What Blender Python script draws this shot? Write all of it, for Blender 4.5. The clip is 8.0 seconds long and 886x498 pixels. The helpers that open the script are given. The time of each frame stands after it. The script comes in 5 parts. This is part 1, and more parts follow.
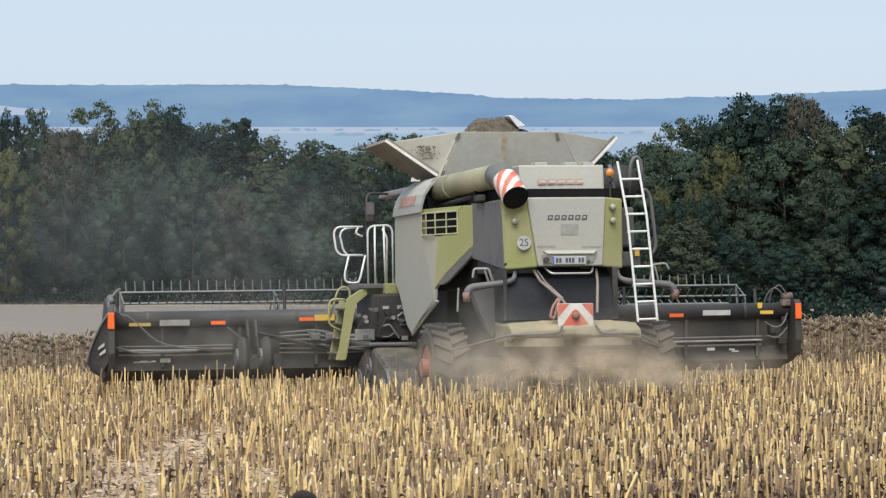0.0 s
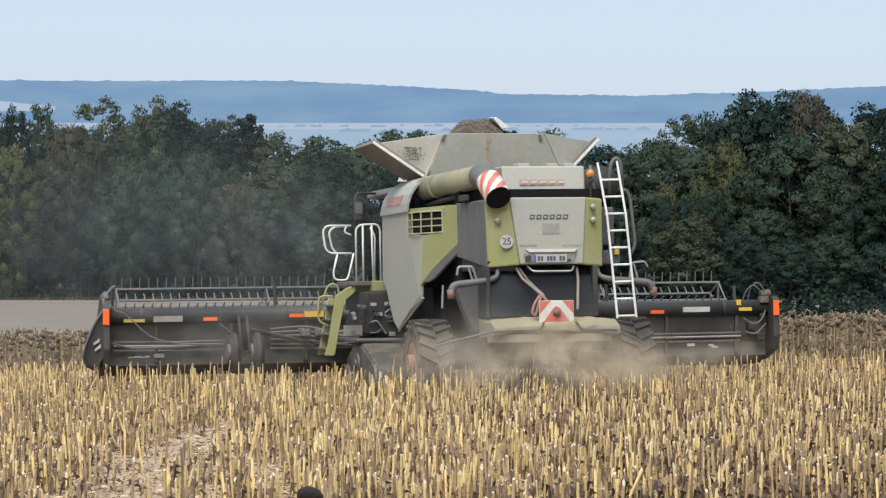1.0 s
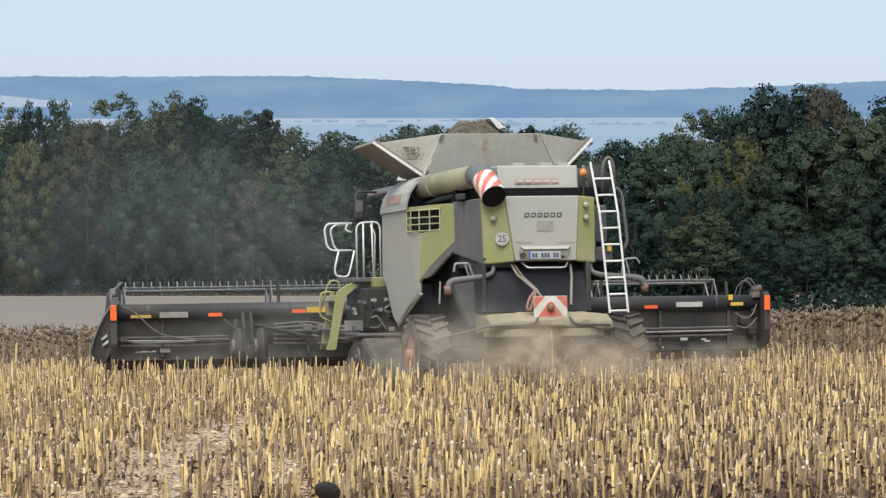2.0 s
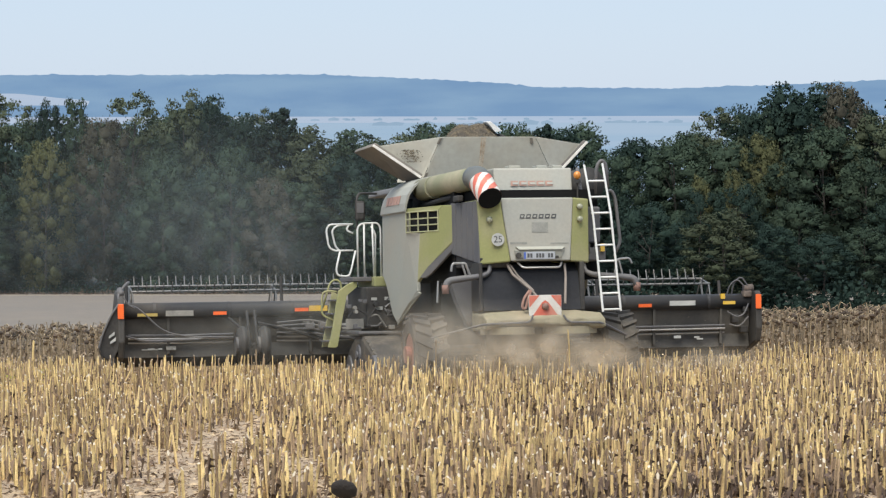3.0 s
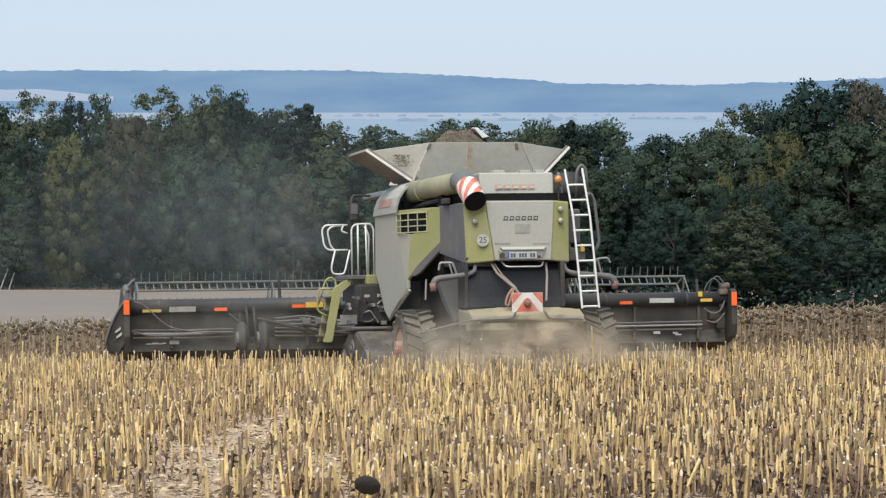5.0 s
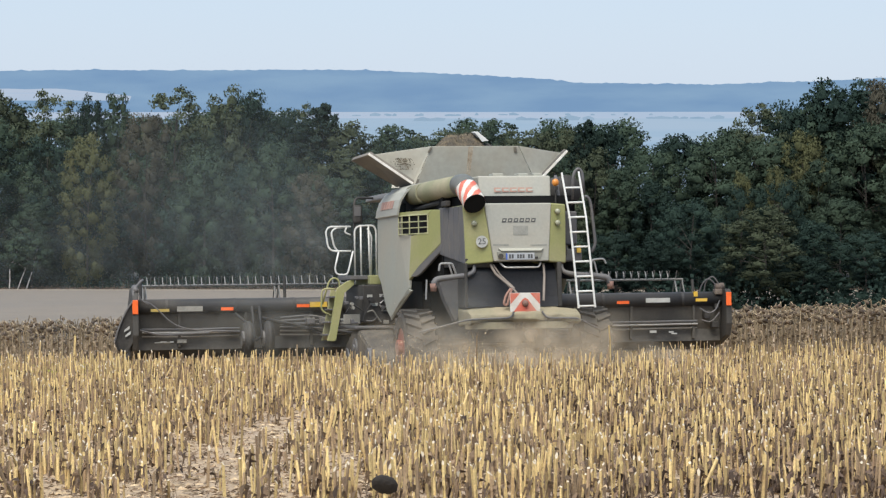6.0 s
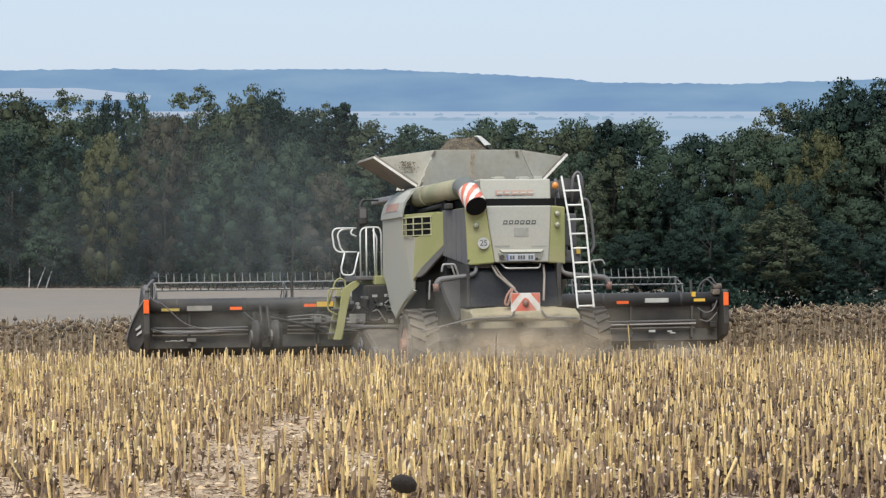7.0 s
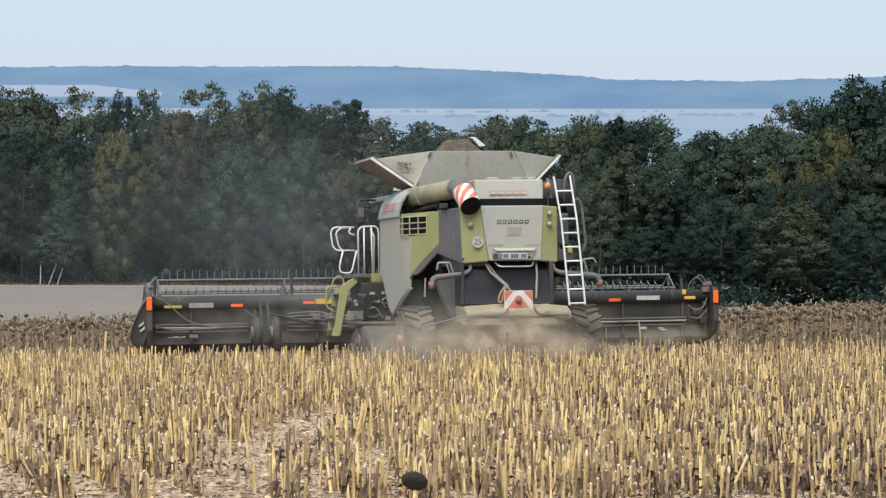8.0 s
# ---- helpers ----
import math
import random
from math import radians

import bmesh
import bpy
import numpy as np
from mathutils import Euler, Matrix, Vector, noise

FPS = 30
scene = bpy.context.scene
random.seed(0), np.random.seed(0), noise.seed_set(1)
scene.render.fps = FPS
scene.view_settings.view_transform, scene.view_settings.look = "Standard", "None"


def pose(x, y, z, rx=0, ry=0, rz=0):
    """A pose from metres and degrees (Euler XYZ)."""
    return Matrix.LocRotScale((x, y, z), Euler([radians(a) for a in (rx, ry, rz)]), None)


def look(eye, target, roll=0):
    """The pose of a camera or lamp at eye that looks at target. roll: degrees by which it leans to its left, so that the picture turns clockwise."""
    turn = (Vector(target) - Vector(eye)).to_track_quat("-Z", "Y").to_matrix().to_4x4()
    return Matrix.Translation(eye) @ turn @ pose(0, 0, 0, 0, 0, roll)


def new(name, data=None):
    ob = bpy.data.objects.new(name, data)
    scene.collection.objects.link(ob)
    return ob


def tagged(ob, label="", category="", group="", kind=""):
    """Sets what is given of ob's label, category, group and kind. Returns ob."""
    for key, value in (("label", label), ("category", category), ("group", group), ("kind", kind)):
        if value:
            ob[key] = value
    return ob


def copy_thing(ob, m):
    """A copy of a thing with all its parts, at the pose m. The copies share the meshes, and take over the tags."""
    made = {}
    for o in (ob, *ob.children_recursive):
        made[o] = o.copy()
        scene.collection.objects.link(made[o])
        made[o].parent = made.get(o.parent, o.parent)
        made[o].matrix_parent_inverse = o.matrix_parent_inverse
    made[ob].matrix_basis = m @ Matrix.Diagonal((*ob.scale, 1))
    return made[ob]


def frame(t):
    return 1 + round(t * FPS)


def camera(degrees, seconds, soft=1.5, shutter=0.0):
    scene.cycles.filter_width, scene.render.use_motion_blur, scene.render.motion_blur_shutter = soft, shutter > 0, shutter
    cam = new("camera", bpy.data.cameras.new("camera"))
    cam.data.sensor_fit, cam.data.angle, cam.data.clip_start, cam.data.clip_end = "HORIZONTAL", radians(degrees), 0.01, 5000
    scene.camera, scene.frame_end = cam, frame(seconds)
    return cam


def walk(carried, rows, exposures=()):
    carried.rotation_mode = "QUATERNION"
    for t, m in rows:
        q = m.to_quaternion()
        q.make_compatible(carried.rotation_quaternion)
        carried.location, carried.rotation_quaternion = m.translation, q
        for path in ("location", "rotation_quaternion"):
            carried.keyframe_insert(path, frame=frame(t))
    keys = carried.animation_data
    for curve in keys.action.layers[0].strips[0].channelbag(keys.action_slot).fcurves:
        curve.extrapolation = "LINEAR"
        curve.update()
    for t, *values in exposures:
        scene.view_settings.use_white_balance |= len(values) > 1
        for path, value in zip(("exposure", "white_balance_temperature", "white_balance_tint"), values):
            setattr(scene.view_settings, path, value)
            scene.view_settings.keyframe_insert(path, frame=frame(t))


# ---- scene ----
# camera: on a stand at the field's edge, follows the machine with a long lens
EYE = Vector((0, 0, 1.33))
cam = camera(16.32, 8.0, 1.3)
LEVEL = 2.367  # degrees below the horizon at the start
# seconds, turn to the left, further tilt down, lean (degrees)
TURNS = [(0.0, 0.0, 0.0, 0.0), (0.5, 0.086, 0.040, 0.02), (1.0, 0.097, 0.072, 0.03), (1.5, 0.233, 0.123, -0.02),
         (3.0, 0.720, 0.195, -0.11), (3.5, 0.879, 0.195, -0.03), (4.0, 1.035, 0.245, -0.08), (4.5, 1.072, 0.261, -0.045),
         (6.0, 1.483, 0.276, -0.027), (6.5, 1.656, 0.275, -0.02), (7.0, 1.841, 0.285, 0.005), (7.5, 1.929, 0.315, 0.02),
         (8.0, 2.046, 0.340, 0.04)]


def aim(pan, tilt, lean):
    a, b = radians(pan), radians(LEVEL + tilt)
    way = Vector((-math.sin(a) * math.cos(b), math.cos(a) * math.cos(b), -math.sin(b)))
    return look(EYE, EYE + way * 100, lean)


walk(cam, [(t, aim(p, d, r)) for t, p, d, r in TURNS])

# ---- world and sun: bright, hazy, overcast afternoon ----
world = bpy.data.worlds.new("sky")
scene.world = world
world.use_nodes = True
wn = world.node_tree
sky = wn.nodes.new("ShaderNodeTexSky")
sky.sky_type, sky.sun_disc = "NISHITA", False
sky.sun_elevation, sky.sun_rotation = radians(60), radians(190)
sky.air_density, sky.dust_density, sky.ozone_density, sky.altitude = 1.0, 0.35, 1.5, 100
veil = wn.nodes.new("ShaderNodeMix")  # a thin even cloud veil before the blue
veil.data_type, veil.blend_type = "RGBA", "MIX"
veil.inputs[0].default_value, veil.inputs[7].default_value = 0.72, (4.95, 6.2, 8.25, 1)
wn.links.new(sky.outputs[0], veil.inputs[6])
wn.links.new(veil.outputs[2], wn.nodes["Background"].inputs[0])
wn.nodes["Background"].inputs[1].default_value = 0.05
sun = new("sun", bpy.data.lights.new("sun", "SUN"))
sun.data.energy, sun.data.angle, sun.data.color = 2.5, radians(50), (1.0, 0.965, 0.90)
sun.matrix_world = look((-8, -28, 52), (0, 0, 0))
scene.view_settings.exposure = 1.2


# ---- materials ----
def material(name, base, rough=0.6, metal=0.0, vary=0.12, scale=3.0, fine=40.0, bump=0.1, second=None, amount=0.5,
             island=0.0, translucent=0.0, apart=0.0):
    """A surface whose colour drifts at two scales; second: the colour of its dirt or stains."""
    m = bpy.data.materials.new(name)
    m.use_nodes = True
    nt = m.node_tree
    bsdf = nt.nodes["Principled BSDF"]
    tc = nt.nodes.new("ShaderNodeTexCoord")

    def noise_at(s, detail=4):
        n = nt.nodes.new("ShaderNodeTexNoise")
        n.inputs["Scale"].default_value, n.inputs["Detail"].default_value = s, detail
        nt.links.new(tc.outputs["Object"], n.inputs["Vector"])
        return n.outputs["Fac"]

    def ramp(src, lo, hi):
        r = nt.nodes.new("ShaderNodeMapRange")
        r.inputs[1].default_value, r.inputs[2].default_value = lo, hi
        nt.links.new(src, r.inputs[0])
        return r.outputs[0]

    def mix(fac, a, b, mode="MIX"):
        x = nt.nodes.new("ShaderNodeMix")
        x.data_type, x.blend_type = "RGBA", mode
        for sock, v in ((x.inputs[0], fac), (x.inputs[6], a), (x.inputs[7], b)):
            if hasattr(v, "is_output"):
                nt.links.new(v, sock)
            elif isinstance(v, (int, float)):
                sock.default_value = v
            else:
                sock.default_value = (*v, 1)
        return x.outputs[2]

    second = second or tuple(c * 0.55 for c in base)
    large, small = noise_at(scale), noise_at(fine, 3)
    col = mix(ramp(large, 0.42, 0.68), base, tuple(b + (s - b) * amount for b, s in zip(base, second)))
    dark, light = tuple(1 - vary for _ in base), tuple(1 + vary for _ in base)
    col = mix(1.0, col, mix(ramp(small, 0.3, 0.7), dark, light), "MULTIPLY")
    if island:
        g = nt.nodes.new("ShaderNodeNewGeometry")
        col = mix(1.0, col, mix(g.outputs["Random Per Island"], tuple(1 - island for _ in base), tuple(1 + island for _ in base)), "MULTIPLY")
    if apart:
        oi = nt.nodes.new("ShaderNodeObjectInfo")
        col = mix(1.0, col, mix(oi.outputs["Random"], tuple(1 - apart for _ in base), tuple(1 + apart for _ in base)), "MULTIPLY")
    nt.links.new(col, bsdf.inputs["Base Color"])
    bsdf.inputs["Metallic"].default_value = metal
    rr = nt.nodes.new("ShaderNodeMapRange")
    rr.inputs[3].default_value, rr.inputs[4].default_value = max(0.05, rough - 0.12), min(1, rough + 0.12)
    nt.links.new(small, rr.inputs[0])
    nt.links.new(rr.outputs[0], bsdf.inputs["Roughness"])
    if bump:
        b = nt.nodes.new("ShaderNodeBump")
        b.inputs["Strength"].default_value, b.inputs["Distance"].default_value = bump, 0.02
        nt.links.new(small, b.inputs["Height"])
        nt.links.new(b.outputs[0], bsdf.inputs["Normal"])
    if translucent:
        tr = nt.nodes.new("ShaderNodeBsdfTranslucent")
        nt.links.new(col, tr.inputs[0])
        sh = nt.nodes.new("ShaderNodeMixShader")
        sh.inputs[0].default_value = translucent
        nt.links.new(bsdf.outputs[0], sh.inputs[1])
        nt.links.new(tr.outputs[0], sh.inputs[2])
        nt.links.new(sh.outputs[0], nt.nodes["Material Output"].inputs[0])
    return m


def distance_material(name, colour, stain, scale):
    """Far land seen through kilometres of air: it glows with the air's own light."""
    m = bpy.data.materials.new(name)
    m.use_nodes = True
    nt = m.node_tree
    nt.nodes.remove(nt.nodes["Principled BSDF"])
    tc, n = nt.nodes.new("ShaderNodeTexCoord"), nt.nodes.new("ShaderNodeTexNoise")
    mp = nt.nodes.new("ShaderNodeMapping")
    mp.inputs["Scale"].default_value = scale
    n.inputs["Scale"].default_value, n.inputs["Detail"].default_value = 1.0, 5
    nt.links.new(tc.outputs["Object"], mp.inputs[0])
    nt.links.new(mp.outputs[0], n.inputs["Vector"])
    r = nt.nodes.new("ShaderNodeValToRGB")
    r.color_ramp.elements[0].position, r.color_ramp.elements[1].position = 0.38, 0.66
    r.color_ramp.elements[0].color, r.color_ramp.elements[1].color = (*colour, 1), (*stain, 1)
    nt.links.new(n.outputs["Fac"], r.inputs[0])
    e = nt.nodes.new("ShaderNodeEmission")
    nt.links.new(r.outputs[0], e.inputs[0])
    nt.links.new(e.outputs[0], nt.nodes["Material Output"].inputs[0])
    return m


SOIL = material("field_soil", (0.32, 0.236, 0.148), 0.95, 0, 0.3, 0.6, 9, 0.6, (0.25, 0.185, 0.13), 0.7)
FAR_SOIL = material("far_field_soil", (0.150, 0.124, 0.095), 0.95, 0, 0.12, 0.05, 0.6, 0.1, (0.125, 0.108, 0.09), 0.6)
VERGE = material("dry_verge", (0.205, 0.168, 0.122), 0.95, 0, 0.15, 0.1, 1.0, 0.1, (0.16, 0.13, 0.10), 0.6)
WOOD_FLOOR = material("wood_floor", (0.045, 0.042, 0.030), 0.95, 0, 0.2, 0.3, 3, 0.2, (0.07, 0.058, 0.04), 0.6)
STRAW = material("stalk_straw", (0.60, 0.45, 0.20), 0.75, 0, 0.2, 4, 60, 0.2, (0.27, 0.165, 0.075), 0.8, island=0.45)
OLD_STRAW = material("weathered_stalk", (0.33, 0.235, 0.135), 0.85, 0, 0.2, 4, 60, 0.2, (0.13, 0.08, 0.05), 0.8, island=0.45)
PITH = material("cut_pith", (0.50, 0.43, 0.32), 0.9, 0, 0.1, 9, 60, 0.1)
DRY_LEAF = material("dry_leaf", (0.215, 0.152, 0.10), 0.85, 0, 0.2, 5, 50, 0.0, (0.26, 0.18, 0.11), 0.7, island=0.5, translucent=0.4)
DARK_LEAF = material("withered_leaf", (0.080, 0.054, 0.040), 0.85, 0, 0.2, 5, 50, 0.0, (0.13, 0.088, 0.06), 0.7, island=0.5, translucent=0.2)
CHAFF = material("chaff", (0.35, 0.262, 0.16), 0.9, 0, 0.2, 5, 50, 0.1, (0.24, 0.17, 0.11), 0.6, island=0.5)
CROP_STEM = material("crop_stem", (0.245, 0.19, 0.115), 0.85, 0, 0.2, 3, 40, 0.1, (0.16, 0.115, 0.07), 0.8, island=0.5)
CROP_LEAF = material("hanging_dry_leaf", (0.20, 0.15, 0.095), 0.85, 0, 0.2, 5, 50, 0.2, (0.10, 0.07, 0.05), 0.7, island=0.5)
CROP_HEAD = material("crop_head", (0.075, 0.052, 0.036), 0.9, 0, 0.25, 6, 50, 0.3, (0.19, 0.14, 0.075), 0.6, island=0.5)
BARK = material("bark", (0.05, 0.043, 0.036), 0.9, 0, 0.25, 2, 14, 0.4)
BIRCH = material("pale_bark", (0.52, 0.50, 0.46), 0.8, 0, 0.2, 2, 9, 0.2, (0.12, 0.10, 0.09), 0.8)
LEAVES = [material("leaves_" + n, c, 0.9, 0, 0.10, 0.30, 2.2, 0.0, s, 0.8, island=0.10, translucent=0.32, apart=0.20) for n, c, s in (
    ("dark", (0.020, 0.036, 0.029), (0.027, 0.046, 0.034)), ("mid", (0.041, 0.063, 0.043), (0.055, 0.077, 0.047)),
    ("olive", (0.062, 0.077, 0.047), (0.074, 0.086, 0.050)), ("rust", (0.072, 0.068, 0.051), (0.080, 0.076, 0.053)),
    ("bright", (0.088, 0.094, 0.045), (0.10, 0.10, 0.048)))]
for leaf in LEAVES:
    leaf.node_tree.nodes["Principled BSDF"].inputs["Specular IOR Level"].default_value = 0.15
# far land: blue air haze is painted into these glowing colours
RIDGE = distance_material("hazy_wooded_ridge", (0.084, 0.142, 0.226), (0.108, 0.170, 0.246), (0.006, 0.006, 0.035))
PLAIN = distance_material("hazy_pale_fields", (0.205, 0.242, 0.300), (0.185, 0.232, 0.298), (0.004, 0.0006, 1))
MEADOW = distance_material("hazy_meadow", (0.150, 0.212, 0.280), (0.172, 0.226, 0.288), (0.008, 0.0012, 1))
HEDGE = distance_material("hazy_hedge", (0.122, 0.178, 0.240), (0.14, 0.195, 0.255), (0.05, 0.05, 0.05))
DUSTY = (0.36, 0.30, 0.22)
GREY_PANEL = material("pale_grey_paint", (0.305, 0.306, 0.268), 0.72, 0, 0.05, 0.9, 22, 0.03, DUSTY, 0.35)
SIDE_GREY = material("dusty_grey_paint", (0.300, 0.302, 0.256), 0.75, 0, 0.05, 0.8, 22, 0.03, DUSTY, 0.4)
GREEN = material("seed_green_paint", (0.240, 0.244, 0.092), 0.68, 0, 0.06, 1.2, 25, 0.03, DUSTY, 0.4)
DARK_GREEN = material("dusty_green_paint", (0.185, 0.185, 0.112), 0.7, 0, 0.08, 1.4, 25, 0.04, DUSTY, 0.5)
HOPPER = material("dusty_hopper_sheet", (0.330, 0.322, 0.272), 0.6, 0, 0.07, 1.3, 12, 0.05, (0.30, 0.255, 0.18), 0.45)
# darker copy of the hopper sheet, underside shade painted into its grey
FLAP_SHADE = material("flap_shade_grey", (0.125, 0.115, 0.10), 0.75, 0, 0.08, 1.3, 15, 0.05, DUSTY, 0.3)
BLACK = material("black_paint", (0.034, 0.033, 0.032), 0.68, 0, 0.15, 1.0, 25, 0.05, (0.10, 0.09, 0.075), 0.5)
HEADER_GREY = material("dusty_black_sheet", (0.054, 0.052, 0.048), 0.6, 0, 0.1, 0.7, 18, 0.05, (0.15, 0.135, 0.11), 0.6)
BEAM = material("dusty_beam_paint", (0.036, 0.036, 0.037), 0.5, 0, 0.1, 0.8, 20, 0.03, (0.12, 0.105, 0.085), 0.5)
FADED_YELLOW = material("dusty_yellow_film", (0.34, 0.25, 0.06), 0.6, 0, 0.1, 4, 30, 0.02, DUSTY, 0.4)
DUSTY_LABEL = material("dusty_label", (0.24, 0.23, 0.20), 0.6, 0, 0.15, 5, 50, 0.02)
CHARCOAL = material("charcoal_plastic", (0.085, 0.083, 0.085), 0.6, 0, 0.1, 1.2, 25, 0.05, (0.17, 0.15, 0.12), 0.5)
RUBBER = material("dusty_rubber", (0.055, 0.052, 0.048), 0.9, 0, 0.2, 2, 25, 0.2, (0.17, 0.145, 0.11), 0.7)
CHUTE = material("dark_rubber_sheet", (0.024, 0.025, 0.028), 0.8, 0, 0.15, 1.6, 20, 0.05, (0.05, 0.045, 0.04), 0.2)
TAN = material("dust_caked_paint", (0.215, 0.190, 0.118), 0.75, 0, 0.08, 1.5, 20, 0.1, (0.30, 0.24, 0.16), 0.6)
STEEL = material("worn_steel", (0.35, 0.34, 0.32), 0.45, 0.6, 0.1, 2, 30, 0.05)
REEL_STEEL = material("reel_steel", (0.12, 0.125, 0.125), 0.55, 0.2, 0.12, 2, 30, 0.05, (0.22, 0.19, 0.15), 0.5)
WHITE = material("white_paint", (0.60, 0.60, 0.57), 0.5, 0, 0.05, 2, 30, 0.02, DUSTY, 0.25)
EDGE = material("scuffed_edge", (0.60, 0.58, 0.53), 0.6, 0, 0.1, 3, 30, 0.03, DUSTY, 0.4)
FADED_RED = material("faded_red_film", (0.37, 0.215, 0.165), 0.6, 0, 0.1, 5, 40, 0.02)
ORANGE = material("orange_reflector", (0.80, 0.13, 0.02), 0.35, 0, 0.05, 3, 30, 0.02)
YELLOW = material("yellow_film", (0.58, 0.36, 0.03), 0.5, 0, 0.06, 3, 30, 0.02, DUSTY, 0.3)
PALE_LABEL = material("pale_label", (0.40, 0.40, 0.37), 0.5, 0, 0.08, 5, 50, 0.02)
DARK_FILM = material("dark_lettering", (0.06, 0.06, 0.06), 0.5, 0, 0.05, 3, 30, 0.0)
BLUE_FILM = material("blue_film", (0.03, 0.09, 0.40), 0.5, 0, 0.05, 3, 30, 0.0)
LAMP = material("dusty_lamp", (0.27, 0.27, 0.19), 0.25, 0, 0.1, 9, 50, 0.05)
AMBER = material("amber_lens", (0.58, 0.22, 0.04), 0.25, 0, 0.05, 3, 30, 0.0)
RUST_DARK = material("dusty_brown_cast", (0.095, 0.072, 0.058), 0.8, 0, 0.2, 5, 30, 0.15, DUSTY, 0.3)
RUST_RED = material("dull_red_rubber", (0.19, 0.105, 0.08), 0.7, 0, 0.1, 3, 30, 0.05)
GLASS_DARK = material("dark_cab_glass", (0.02, 0.025, 0.028), 0.12, 0, 0.05, 2, 10, 0.0)
GRAIN = material("sunflower_seed", (0.055, 0.045, 0.032), 0.85, 0, 0.6, 7, 40, 0.8, (0.15, 0.115, 0.065), 0.8)
LOOSE_SEED = material("loose_seed_husk", (0.115, 0.09, 0.055), 0.85, 0, 0.3, 6, 40, 0.0, (0.05, 0.04, 0.03), 0.8, island=0.7)
# near-black that paints the shade of hollows onto solid parts
INNER_SHADE = material("inner_shade_black", (0.006, 0.006, 0.006), 0.9, 0, 0.1, 2, 10, 0.0)
BOARD_WHITE = material("dusty_white_film", (0.56, 0.54, 0.49), 0.55, 0, 0.07, 5, 40, 0.02, DUSTY, 0.4)
BOARD_RED = material("dusty_red_film", (0.50, 0.10, 0.06), 0.5, 0, 0.07, 5, 40, 0.02, DUSTY, 0.35)
for dull in (CHUTE, INNER_SHADE, BLACK, HEADER_GREY, BEAM, RUBBER):
    dull.node_tree.nodes["Principled BSDF"].inputs["Specular IOR Level"].default_value = 0.2


# ---- mesh tools ----
def finish(bm, name, mats, parent=None, smooth=False):
    me = bpy.data.meshes.new(name)
    bmesh.ops.recalc_face_normals(bm, faces=bm.faces)
    bm.to_mesh(me)
    bm.free()
    for m in mats if isinstance(mats, (list, tuple)) else [mats]:
        me.materials.append(m)
    if smooth:
        me.shade_smooth()
    ob = new(name, me)
    ob.parent = parent
    return ob


def part(name, bm, mat, parent, label="", smooth=False):
    ob = finish(bm, name, mat, parent, smooth)
    return tagged(ob, label) if label else ob


def bulk(name, verts, faces, mats, slots=None, smooth=False):
    """A large mesh from arrays worked out in code."""
    me = bpy.data.meshes.new(name)
    me.from_pydata(verts, [], faces)
    for m in mats:
        me.materials.append(m)
    if slots is not None:
        me.polygons.foreach_set("material_index", slots)
    if smooth:
        me.shade_smooth()
    me.update()
    return new(name, me)


def prism(bm, ring, shift, bevel=0.0, slot=0):
    """A solid: the flat ring of points pushed along shift."""
    a = [bm.verts.new(p) for p in ring]
    b = [bm.verts.new(Vector(p) + Vector(shift)) for p in ring]
    n = len(ring)
    fs = [bm.faces.new(a[::-1]), bm.faces.new(b)]
    fs += [bm.faces.new((a[i], a[(i + 1) % n], b[(i + 1) % n], b[i])) for i in range(n)]
    for f in fs:
        f.material_index = slot
    if bevel:
        es = {e for f in fs for e in f.edges}
        bmesh.ops.bevel(bm, geom=list(es), offset=bevel, segments=2, affect="EDGES", profile=0.5)
    return fs


def box(bm, x0, x1, y0, y1, z0, z1, bevel=0.0, slot=0):
    return prism(bm, [(x0, y0, z0), (x1, y0, z0), (x1, y1, z0), (x0, y1, z0)], (0, 0, z1 - z0), bevel, slot)


def sweep(bm, pts, r, sides=8, caps=True, r_end=None, closed=False):
    """A round bar along the points."""
    pts = [Vector(p) for p in pts]
    n, rings, up = len(pts), [], None
    for i, p in enumerate(pts):
        a, b = pts[(i - 1) % n if closed else max(i - 1, 0)], pts[(i + 1) % n if closed else min(i + 1, n - 1)]
        d = (b - a).normalized()
        if up is None:
            up = d.orthogonal().normalized()
        up = (up - d * up.dot(d)).normalized()
        side = d.cross(up)
        rr = r if r_end is None else r + (r_end - r) * i / max(1, n - 1)
        rings.append([bm.verts.new(p + (up * math.cos(t) + side * math.sin(t)) * rr)
                      for t in (2 * math.pi * k / sides for k in range(sides))])
    for i in range(n if closed else n - 1):
        A, B = rings[i], rings[(i + 1) % n]
        for k in range(sides):
            bm.faces.new((A[k], A[(k + 1) % sides], B[(k + 1) % sides], B[k]))
    if caps and not closed:
        bm.faces.new(rings[0][::-1]), bm.faces.new(rings[-1])


def bend(pts, r=0.08, steps=4):
    """The path with its inner corners rounded."""
    pts = [Vector(p) for p in pts]
    out = [pts[0]]
    for a, p, b in zip(pts, pts[1:], pts[2:]):
        ra, rb = min(r, (a - p).length / 2.2), min(r, (b - p).length / 2.2)
        s, e = p + (a - p).normalized() * ra, p + (b - p).normalized() * rb
        for k in range(steps + 1):
            t = k / steps
            out.append(s * (1 - t) ** 2 + p * 2 * t * (1 - t) + e * t * t)
    return out + [pts[-1]]


def drum(bm, axis_a, axis_b, r, sides=24, r_b=None):
    sweep(bm, [axis_a, axis_b], r, sides, True, r_b)


# ---- the ground: a field that falls away to a wood in a valley ----
def profile(d):
    """Height of the land straight ahead at distance d."""
